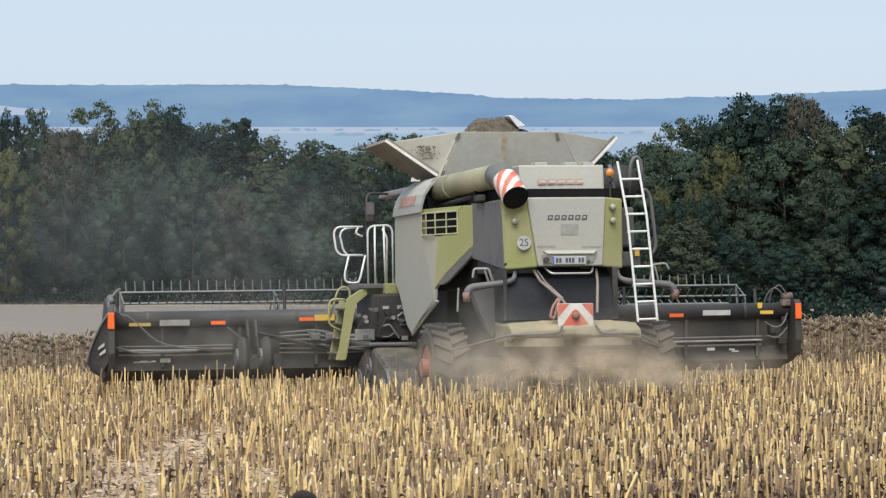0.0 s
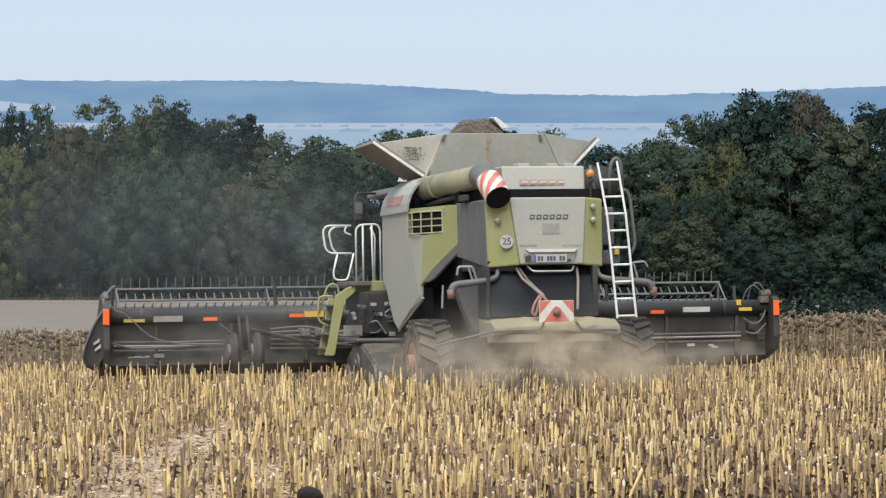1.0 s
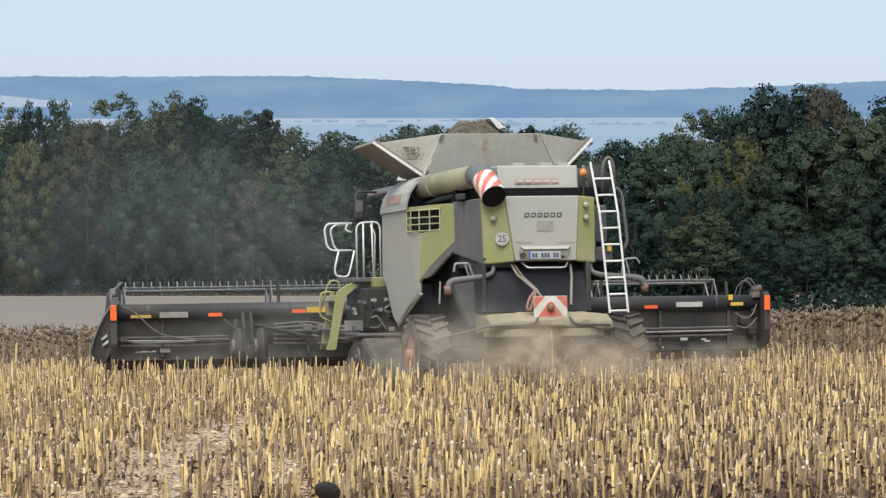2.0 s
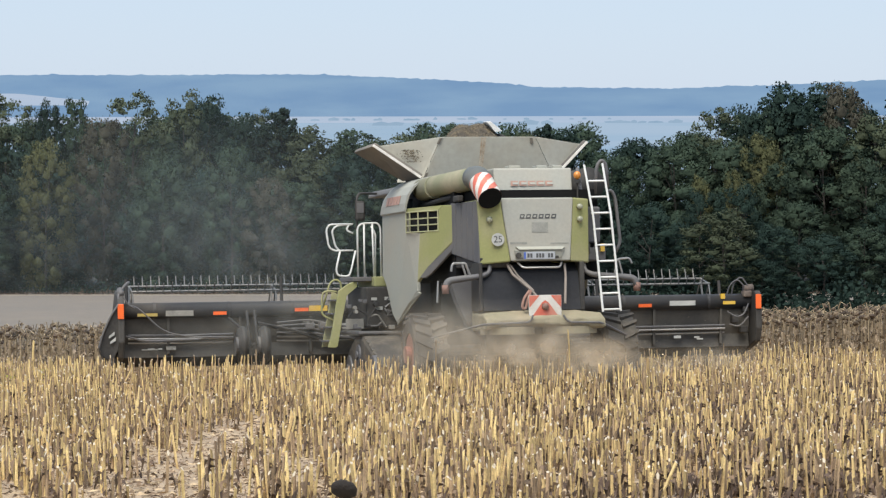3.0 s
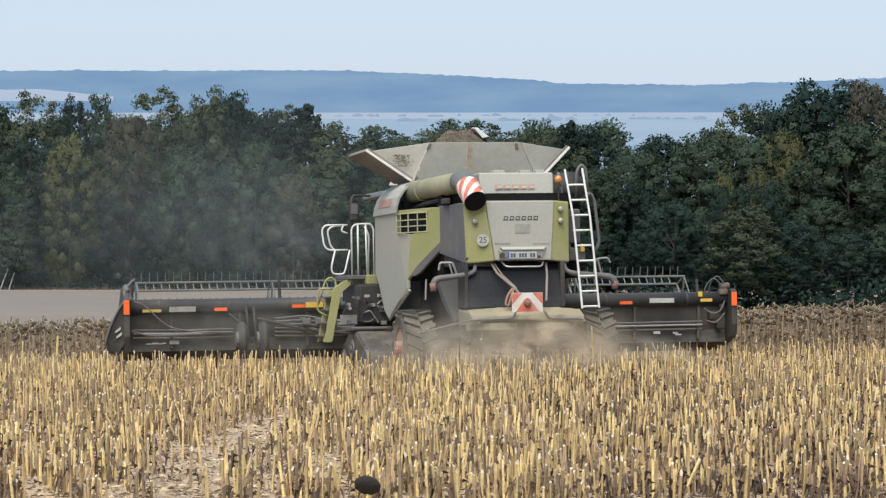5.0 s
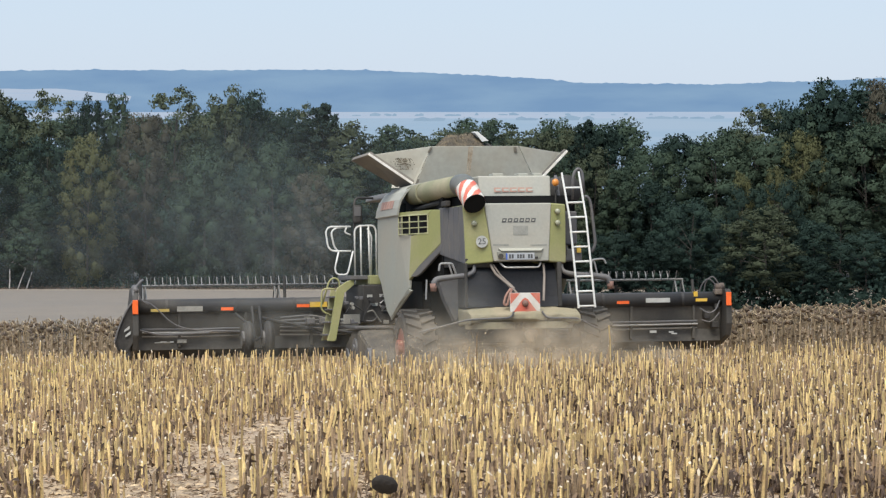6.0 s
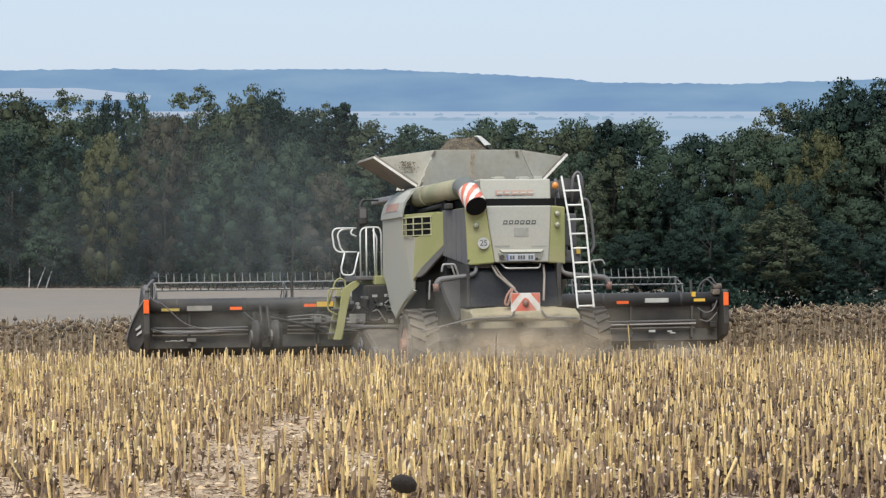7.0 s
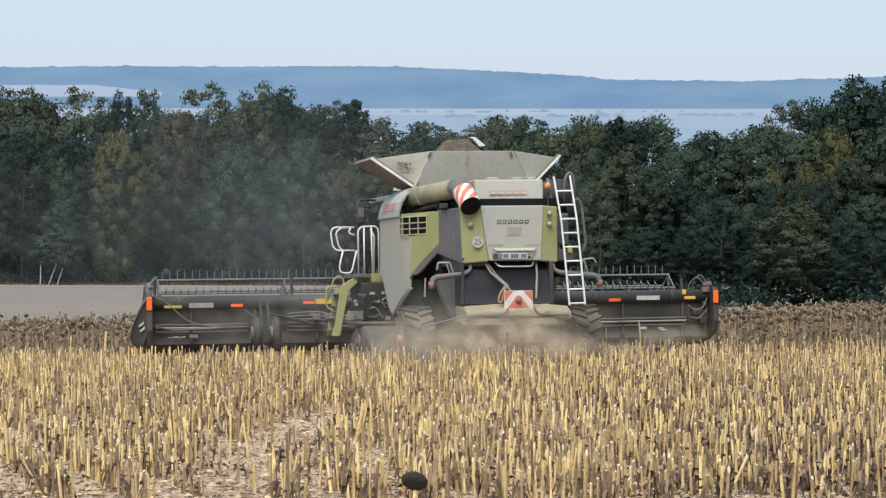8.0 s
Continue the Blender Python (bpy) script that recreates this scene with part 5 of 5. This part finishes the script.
    prism(bm, [(-W, y, z) for y, z in [(7.1, 0.66), (7.4, 0.50), (8.7, 0.46), (8.75, 0.52), (7.4, 0.60), (7.16, 0.72)]], (W + 5.8, 0, 0))
    part("header_floor", bm, BLACK, root)
    for z, y, r in ((1.06, 6.97, 0.022), (1.00, 6.95, 0.018), (0.925, 7.0, 0.016)):
        for x0, x1 in ((-5.9, -4.0), (-3.2, -1.3), (1.3, 5.3)):
            bm = bmesh.new()
            sweep(bm, [(x0, y, z), ((x0 + x1) / 2, y - 0.01, z - 0.012), (x1, y, z)], r, 6)
            part("header_pipe", bm, STEEL if r < 0.02 else CHARCOAL, root)
    for x in np.arange(-5.2, 5.6, 1.3):
        bm = bmesh.new()
        prism(bm, [(x, 6.93, 1.4), (x, 6.99, 0.72), (x, 7.08, 0.70), (x, 7.02, 1.4)], (0.05, 0, 0))
        part("stiffener", bm, HEADER_GREY, root)
    # films on the beam
    for x, w, z, h, m in ((-5.74, 0.36, 1.40, 0.055, FADED_YELLOW), (-5.23, 0.5, 1.40, 0.10, DUSTY_LABEL), (-4.37, 0.24, 1.41, 0.06, ORANGE), (-2.88, 0.25, 1.45, 0.06, ORANGE),
                          (-2.62, 0.34, 1.45, 0.10, YELLOW), (3.60, 0.25, 1.42, 0.06, ORANGE), (4.20, 0.5, 1.44, 0.09, PALE_LABEL), (5.24, 0.24, 1.45, 0.06, YELLOW), (5.2, 0.08, 1.55, 0.1, YELLOW)):
        bm = bmesh.new()
        prism(bm, [(x, 6.848, z), (x + w, 6.848, z), (x + w, 6.848, z + h), (x, 6.848, z + h)], (0, 0.06, 0))
        part("beam_film", bm, m, beam)
    # dividers at both ends
    for s, end in ((-1, W), (1, 5.80)):
        bm = bmesh.new()
        ring = [(6.75, 1.78), (6.62, 1.62), (6.60, 0.95), (6.75, 0.66), (7.3, 0.50), (8.0, 0.46), (7.9, 0.9), (7.5, 1.5), (7.1, 1.88)]
        if s > 0:
            ring = [(6.70, 1.70), (6.62, 1.64), (6.60, 1.0), (6.70, 0.76), (7.3, 0.58), (8.0, 0.52), (7.9, 0.9), (7.4, 1.45), (7.0, 1.68)]
        prism(bm, [(s * end, y, z) for y, z in ring], (s * 0.12, 0, 0), 0.025)
        div = part("end_divider", bm, HEADER_GREY if s < 0 else BLACK, root, "black header end divider")
        bm = bmesh.new()
        mark = -6.07 if s < 0 else 5.85
        box(bm, mark - 0.055, mark + 0.055, 6.585, 6.605, 1.36, 1.63, 0.008)
        part("orange_marker", bm, ORANGE, div, "orange upright reflector")
        bm = bmesh.new()
        if s < 0:
            drum(bm, (-6.04, 6.75, 1.80), (-6.04, 6.95, 1.88), 0.06, 14)
            sweep(bm, bend([(-6.08, 6.7, 1.62), (-6.10, 6.75, 1.8), (-5.95, 6.9, 1.97), (-5.86, 7.1, 2.02)], 0.1), 0.028, 6)
        else:
            drum(bm, (5.66, 6.9, 1.73), (5.84, 6.9, 1.75), 0.075, 14)
            box(bm, 5.64, 5.80, 6.82, 7.0, 1.58, 1.70, 0.02)
        part("end_drive", bm, CHARCOAL if s < 0 else RUST_DARK, div, "" if s < 0 else "dusty brown reel drive", True)
        lines = ([(-6.0, 6.72, 1.75), (-5.92, 6.7, 1.6), (-5.80, 6.75, 1.55)],) if s < 0 else (
            [(5.66, 6.85, 1.78), (5.52, 6.85, 1.93), (5.38, 6.9, 1.80), (5.34, 6.95, 1.6)], [(5.72, 6.85, 1.80), (5.60, 6.85, 1.98), (5.46, 6.9, 1.84), (5.44, 6.95, 1.62)],
            [(5.30, 6.8, 1.32), (5.46, 6.75, 1.20), (5.62, 6.75, 1.26), (5.72, 6.8, 1.46)], [(5.34, 6.8, 1.08), (5.52, 6.75, 1.02), (5.70, 6.75, 1.22)])
        for line in lines:
            bm = bmesh.new()
            sweep(bm, bend(line, 0.1), 0.014, 6)
            part("hose", bm, CHARCOAL, div)
    # valve lumps and brackets inside the far end
    for x, z, w, h in ((5.42, 1.10, 0.12, 0.16), (5.58, 0.92, 0.14, 0.12), (5.64, 1.30, 0.1, 0.1)):
        bm = bmesh.new()
        box(bm, x, x + w, 6.86, 7.02, z, z + h, 0.015)
        part("valve_block", bm, BLACK, root)
    # clamps round the beam, bolts and scuffed plates on the sheet
    for x in (-5.45, -4.1, -2.95, 3.3, 4.95):
        bm = bmesh.new()
        drum(bm, (x, 7.0, 1.50), (x + 0.05, 7.0, 1.50), 0.152, 20)
        part("beam_clamp", bm, BEAM, beam)
    for x, w in ((-5.55, 0.12), (-5.36, 0.07), (-5.1, 0.05), (2.4, 0.1), (3.0, 0.16), (4.75, 0.12)):
        bm = bmesh.new()
        box(bm, x, x + w, 6.955, 6.975, 0.80, 0.825, 0.003)
        part("scuffed_bolt_plate", bm, PALE_LABEL, root)
    # bowed cover plate on one end
    bm = bmesh.new()
    ring = [(-6.10, 6.62, 1.60), (-6.24, 6.64, 1.42), (-6.38, 6.68, 1.08), (-6.44, 6.72, 0.84), (-6.38, 6.72, 0.68), (-6.22, 6.72, 0.60), (-6.08, 6.66, 0.86)]
    prism(bm, ring, (0.03, 0.5, -0.03), 0.02)
    bow = part("end_cover", bm, BLACK, root, "bowed black end cover")
    bm = bmesh.new()
    sweep(bm, bend([(-6.11, 6.60, 1.62), (-6.25, 6.62, 1.42), (-6.40, 6.66, 1.08), (-6.46, 6.68, 0.86)], 0.2), 0.018, 6)
    part("cover_edge", bm, CHARCOAL, bow)
    for k in range(2):
        bm = bmesh.new()
        prism(bm, [(-6.28 + 0.02 * k, 6.645, 1.02 - 0.1 * k), (-6.18 + 0.02 * k, 6.64, 1.08 - 0.1 * k), (-6.18 + 0.02 * k, 6.64, 1.14 - 0.1 * k), (-6.28 + 0.02 * k, 6.645, 1.06 - 0.1 * k)], (0, 0.01, 0))
        part("cover_marking", bm, PALE_LABEL, bow)
    # two gauge wheels with their struts
    for x in (-3.90, -3.50):
        bm = bmesh.new()
        drum(bm, (x - 0.08, 6.55, 0.86), (x + 0.08, 6.55, 0.86), 0.34, 22)
        bmesh.ops.bevel(bm, geom=[e for e in bm.edges if abs(e.verts[0].co.x - e.verts[1].co.x) < 1e-4], offset=0.04, segments=2, affect="EDGES")
        wheel = part("gauge_wheel", bm, BLACK, root, "small black gauge wheel", True)
        bm = bmesh.new()
        drum(bm, (x - 0.12, 6.55, 0.86), (x + 0.0, 6.55, 0.86), 0.15, 14)
        part("wheel_disc", bm, CHARCOAL, wheel)
    bm = bmesh.new()
    for x in (-3.76, -3.62):
        sweep(bm, [(x, 6.9, 1.5), (x - 0.02, 6.62, 1.2), (x, 6.55, 0.86)], 0.028, 6)
    sweep(bm, [(-3.6, 6.7, 1.25), (-2.9, 6.85, 1.1), (-2.1, 6.95, 0.85)], 0.035, 6)
    sweep(bm, [(-4.1, 6.85, 1.35), (-3.85, 6.7, 1.12)], 0.03, 6)
    sweep(bm, [(-3.74, 6.6, 0.8), (-3.4, 6.6, 1.1)], 0.02, 6)
    part("wheel_strut", bm, BLACK, root)
    # hoses, valve blocks, label by the feeder
    bm = bmesh.new()
    sweep(bm, bend([(-5.92, 6.9, 1.62), (-5.70, 6.86, 1.55), (-5.3, 6.85, 1.12), (-4.8, 6.9, 1.02), (-4.0, 6.92, 1.0)], 0.3), 0.016, 6)
    part("hose", bm, CHARCOAL, root)
    bm = bmesh.new()
    sweep(bm, bend([(-5.95, 6.9, 1.05), (-5.6, 6.88, 0.95), (-4.6, 6.9, 0.98)], 0.2), 0.02, 6)
    part("hose", bm, CHARCOAL, root)
    for k in range(4):
        bm = bmesh.new()
        z = 1.25 - 0.06 * k
        sweep(bm, bend([(-3.2, 6.93, z), (-2.6, 6.86, z + 0.05 - 0.02 * k), (-2.0, 6.8, z - 0.1), (-1.5, 6.6, z - 0.05 * k)], 0.2), 0.018, 6)
        part("hose", bm, CHARCOAL, root)
    for x, z, w, h in ((-5.22, 0.79, 0.18, 0.07), (-5.66, 0.79, 0.3, 0.025), (-2.0, 1.06, 0.36, 0.16), (4.3, 0.83, 0.14, 0.05), (4.7, 0.83, 0.1, 0.03), (-2.72, 1.24, 0.2, 0.05)):
        bm = bmesh.new()
        box(bm, x, x + w, 6.955, 6.97, z, z + h, 0.003)
        part("label_plate", bm, PALE_LABEL if x > -2.1 else DUSTY_LABEL, root)
    bm = bmesh.new()
    for x in (-2.7, -2.45, -2.2):
        box(bm, x, x + 0.16, 6.75, 6.95, 1.12, 1.24, 0.015)
    part("valve_block", bm, CHARCOAL, root)
    # reel arms
    for x in (-5.85, -3.0, 3.0, 5.4):
        bm = bmesh.new()
        sweep(bm, [(x, 7.05, 1.55), (x, 7.55, 1.62), (x, 8.25, 1.46)], 0.04, 6)
        sweep(bm, [(x, 7.55, 1.55), (x, 7.6, 2.08 if x < 5 else 1.9)], 0.03, 6)
        part("reel_arm", bm, BLACK, root)
    # the reel: six bars with spring tines on end and middle spiders
    bm = bmesh.new()
    sweep(bm, [(-5.75, 0, 0), (5.35, 0, 0)], 0.06, 10)
    reel = part("reel", bm, REEL_STEEL, root, "dark steel reel")
    R = 0.52
    for x in (-5.7, -3.05, 3.05, 5.3):
        bm = bmesh.new()
        for k in range(6):
            a = k * math.pi / 3
            b = a + math.pi / 3
            sweep(bm, [(x, 0, 0), (x, R * math.cos(a), R * math.sin(a))], 0.02, 5)
            sweep(bm, [(x, R * math.cos(a), R * math.sin(a)), (x, R * math.cos(b), R * math.sin(b))], 0.014, 5)
        part("spider", bm, REEL_STEEL, reel)
    for k in range(6):
        a = k * math.pi / 3
        c = Vector((0, R * math.cos(a), R * math.sin(a)))
        bm = bmesh.new()
        sweep(bm, [c + Vector((-5.72, 0, 0)), c + Vector((5.32, 0, 0))], 0.022, 6)
        out = Vector((0, math.cos(a), math.sin(a)))
        for x in np.arange(-5.6, 5.3, 0.156):
            sweep(bm, [c + Vector((x, 0, 0)), c + Vector((x, 0, 0)) + out * 0.20], 0.014, 4, True, 0.010)
        part("tine_bar", bm, REEL_STEEL, reel, "reel bar with spring tines")
    return reel


combine, rear_wheels = combine_harvester()
reel = header(combine)


# ---- dust and chaff thrown up behind ----
def dust_material(name, colour, alpha, grain=2.3):
    m = bpy.data.materials.new(name)
    m.use_nodes = True
    nt = m.node_tree
    nt.nodes.remove(nt.nodes["Principled BSDF"])
    d, t, s = nt.nodes.new("ShaderNodeBsdfDiffuse"), nt.nodes.new("ShaderNodeBsdfTransparent"), nt.nodes.new("ShaderNodeMixShader")
    tl, mx = nt.nodes.new("ShaderNodeBsdfTranslucent"), nt.nodes.new("ShaderNodeMixShader")
    d.inputs[0].default_value = tl.inputs[0].default_value = (*colour, 1)
    mx.inputs[0].default_value = 0.5
    nt.links.new(d.outputs[0], mx.inputs[1])
    nt.links.new(tl.outputs[0], mx.inputs[2])
    # opacity fades from the middle to the rim in x and z, in wisps
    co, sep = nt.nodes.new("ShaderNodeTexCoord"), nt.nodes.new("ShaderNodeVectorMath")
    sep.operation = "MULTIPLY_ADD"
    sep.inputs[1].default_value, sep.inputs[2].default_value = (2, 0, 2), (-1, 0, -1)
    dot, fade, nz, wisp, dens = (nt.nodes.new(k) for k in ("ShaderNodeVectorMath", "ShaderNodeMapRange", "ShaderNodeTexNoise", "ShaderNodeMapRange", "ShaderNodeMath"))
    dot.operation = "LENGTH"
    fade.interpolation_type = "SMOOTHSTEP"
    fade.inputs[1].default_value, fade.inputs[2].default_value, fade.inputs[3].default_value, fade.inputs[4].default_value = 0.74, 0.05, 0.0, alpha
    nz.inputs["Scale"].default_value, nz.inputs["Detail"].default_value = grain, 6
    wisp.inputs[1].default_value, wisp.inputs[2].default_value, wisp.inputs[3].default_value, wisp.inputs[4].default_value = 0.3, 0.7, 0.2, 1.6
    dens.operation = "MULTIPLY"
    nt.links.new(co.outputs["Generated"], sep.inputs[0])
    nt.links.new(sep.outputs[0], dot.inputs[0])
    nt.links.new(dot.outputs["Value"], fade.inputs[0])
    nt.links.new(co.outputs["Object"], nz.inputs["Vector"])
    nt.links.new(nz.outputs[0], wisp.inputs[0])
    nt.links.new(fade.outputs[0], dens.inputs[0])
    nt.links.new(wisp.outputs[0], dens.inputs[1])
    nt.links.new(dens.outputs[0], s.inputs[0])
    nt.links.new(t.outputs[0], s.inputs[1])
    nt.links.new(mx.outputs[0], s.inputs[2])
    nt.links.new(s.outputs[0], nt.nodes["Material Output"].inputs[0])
    return m


DUST = dust_material("brown_dust", (0.45, 0.365, 0.26), 0.58)
HAZE = dust_material("thin_grey_dust", (0.30, 0.345, 0.355), 0.055)
PLUME = dust_material("grey_dust", (0.30, 0.335, 0.34), 0.11)
DRIFT = dust_material("grey_brown_dust", (0.35, 0.35, 0.32), 0.15)
VEIL = dust_material("thin_brown_dust", (0.43, 0.38, 0.305), 0.40)
CHIPS = material("flying_chaff", (0.50, 0.40, 0.26), 0.9, 0, 0.2, 5, 40, 0.0, island=0.5)


def puff(seed, count, sx, sy, sz, size, mat, name="dust_puff", label="brown dust and chaff thrown out behind the harvester"):
    r = np.random.default_rng(seed)
    verts, faces = [], []
    lobes = [(Vector(r.normal(0, 1, 3)), r.uniform(0.4, 0.9)) for _ in range(7)]
    for _ in range(count):
        c, w = lobes[int(r.integers(7))]
        g = c * 0.8 + Vector(r.normal(0, 1, 3)) * w
        p = Vector((g.x * sx, g.y * sy, g.z * sz))
        n = Vector(r.normal(0, 1, 3)).normalized()
        u = n.orthogonal().normalized()
        v, w = n.cross(u), size * r.uniform(0.5, 1.3)
        b = len(verts)
        verts += [tuple(p + u * w), tuple(p + v * w), tuple(p - u * w), tuple(p - v * w)]
        faces.append((b, b + 1, b + 2, b + 3))
    ob = bulk(name, verts, faces, [mat], None, True)
    # all normals point to the sun, so every flake is shaded alike
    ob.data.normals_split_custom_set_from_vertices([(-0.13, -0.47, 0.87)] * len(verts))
    return tagged(ob, label, "dust", kind="stuff")


def billow(seed, sx, sy, sz, mat, label="brown dust cloud billowing out behind the harvester"):
    """A lumpy see-through shell of thin dust, open behind, with a faded rim."""
    bm = bmesh.new()
    bmesh.ops.create_icosphere(bm, subdivisions=5, radius=1.0)
    o = Vector((seed * 7.3, seed * 3.1, 0))
    for v in bm.verts:
        q = v.co.normalized()
        k = 1 + 0.3 * noise.noise(q * 1.5 + o) + 0.14 * noise.noise(q * 3.4 + o) + 0.03 * noise.noise(q * 7.5 + o)
        v.co = Vector((q.x * sx, q.y * sy, q.z * sz)) * k
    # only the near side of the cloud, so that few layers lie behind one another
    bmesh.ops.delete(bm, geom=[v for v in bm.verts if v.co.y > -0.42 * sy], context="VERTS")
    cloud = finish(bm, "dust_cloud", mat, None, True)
    # shading normals set to the sun: even light, no dark underside
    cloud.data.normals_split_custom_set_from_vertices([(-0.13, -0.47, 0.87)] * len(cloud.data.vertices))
    return tagged(cloud, label, "dust", kind="stuff")


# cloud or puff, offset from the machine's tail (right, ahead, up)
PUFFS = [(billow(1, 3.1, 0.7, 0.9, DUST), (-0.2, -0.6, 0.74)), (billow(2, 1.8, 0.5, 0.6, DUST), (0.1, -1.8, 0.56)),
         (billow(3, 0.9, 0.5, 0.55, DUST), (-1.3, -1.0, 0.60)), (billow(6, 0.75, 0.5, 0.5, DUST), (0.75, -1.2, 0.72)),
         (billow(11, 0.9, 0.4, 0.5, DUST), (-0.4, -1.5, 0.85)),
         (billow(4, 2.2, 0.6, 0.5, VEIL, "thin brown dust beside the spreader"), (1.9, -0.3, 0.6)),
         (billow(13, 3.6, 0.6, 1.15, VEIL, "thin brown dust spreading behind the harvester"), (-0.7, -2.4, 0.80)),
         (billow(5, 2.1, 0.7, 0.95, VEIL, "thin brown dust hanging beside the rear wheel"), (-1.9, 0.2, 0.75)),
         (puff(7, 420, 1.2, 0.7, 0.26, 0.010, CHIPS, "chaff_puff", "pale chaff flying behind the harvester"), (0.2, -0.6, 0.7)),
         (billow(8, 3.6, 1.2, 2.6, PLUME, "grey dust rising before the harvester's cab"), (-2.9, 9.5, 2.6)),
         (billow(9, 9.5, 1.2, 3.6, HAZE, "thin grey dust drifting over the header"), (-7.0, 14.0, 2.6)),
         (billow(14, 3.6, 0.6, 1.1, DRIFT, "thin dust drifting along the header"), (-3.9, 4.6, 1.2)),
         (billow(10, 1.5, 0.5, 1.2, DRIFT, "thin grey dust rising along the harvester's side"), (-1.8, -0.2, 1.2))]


# thin haze before the wood: a tinted see-through shell added for the air's paleness
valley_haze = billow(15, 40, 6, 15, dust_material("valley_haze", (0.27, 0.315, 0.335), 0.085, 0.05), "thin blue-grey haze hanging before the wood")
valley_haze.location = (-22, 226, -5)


# ---- what moves ----
PATH = [(0.0, 1.962, 45.576, -3.007, 13.04), (2.0, 1.344, 48.351, -3.195, 13.32), (4.0, 0.706, 51.179, -3.386, 13.60),
        (6.0, 0.049, 54.060, -3.581, 13.88), (8.0, -0.627, 56.993, -3.780, 14.16)]


def machine_pose(t):
    c = [float(np.interp(t, [p[0] for p in PATH], [p[k] for p in PATH])) for k in (1, 2, 3, 4)]
    return pose(c[0], c[1], c[2], -3.78, 0, c[3])


REEL_AT, REEL_START, REEL_TURN = (0.0, 8.25, 1.46), 21.8, -103.6  # place, degrees at the start, degrees a second


def motions():
    walk(combine, [(p[0], machine_pose(p[0])) for p in PATH])
    steps = np.arange(0, 8.01, 0.4)
    walk(reel, [(t, Matrix.Translation(REEL_AT) @ Matrix.Rotation(radians(REEL_START + REEL_TURN * t), 4, "X")) for t in steps])
    for hub, c in rear_wheels:
        walk(hub, [(t, Matrix.Translation(c) @ Matrix.Rotation(-1.46 * t / 0.69, 4, "X")) for t in steps])
    for i, (ob, off) in enumerate(PUFFS):
        rows = []
        for t in np.arange(0, 8.01, 0.5):
            w = Vector((0.25 * math.sin(1.3 * t + i * 2.1), 0.2 * math.sin(0.9 * t + i), 0.08 * math.sin(1.7 * t + i * 1.3)))
            rows.append((float(t), machine_pose(t) @ Matrix.Translation(Vector(off) + w) @ Matrix.Rotation(0.2 * math.sin(0.6 * t + i), 4, "Z") @ Matrix.Rotation(0.15 * math.sin(0.8 * t + 2 * i), 4, "Y")))
        walk(ob, rows)


motions()
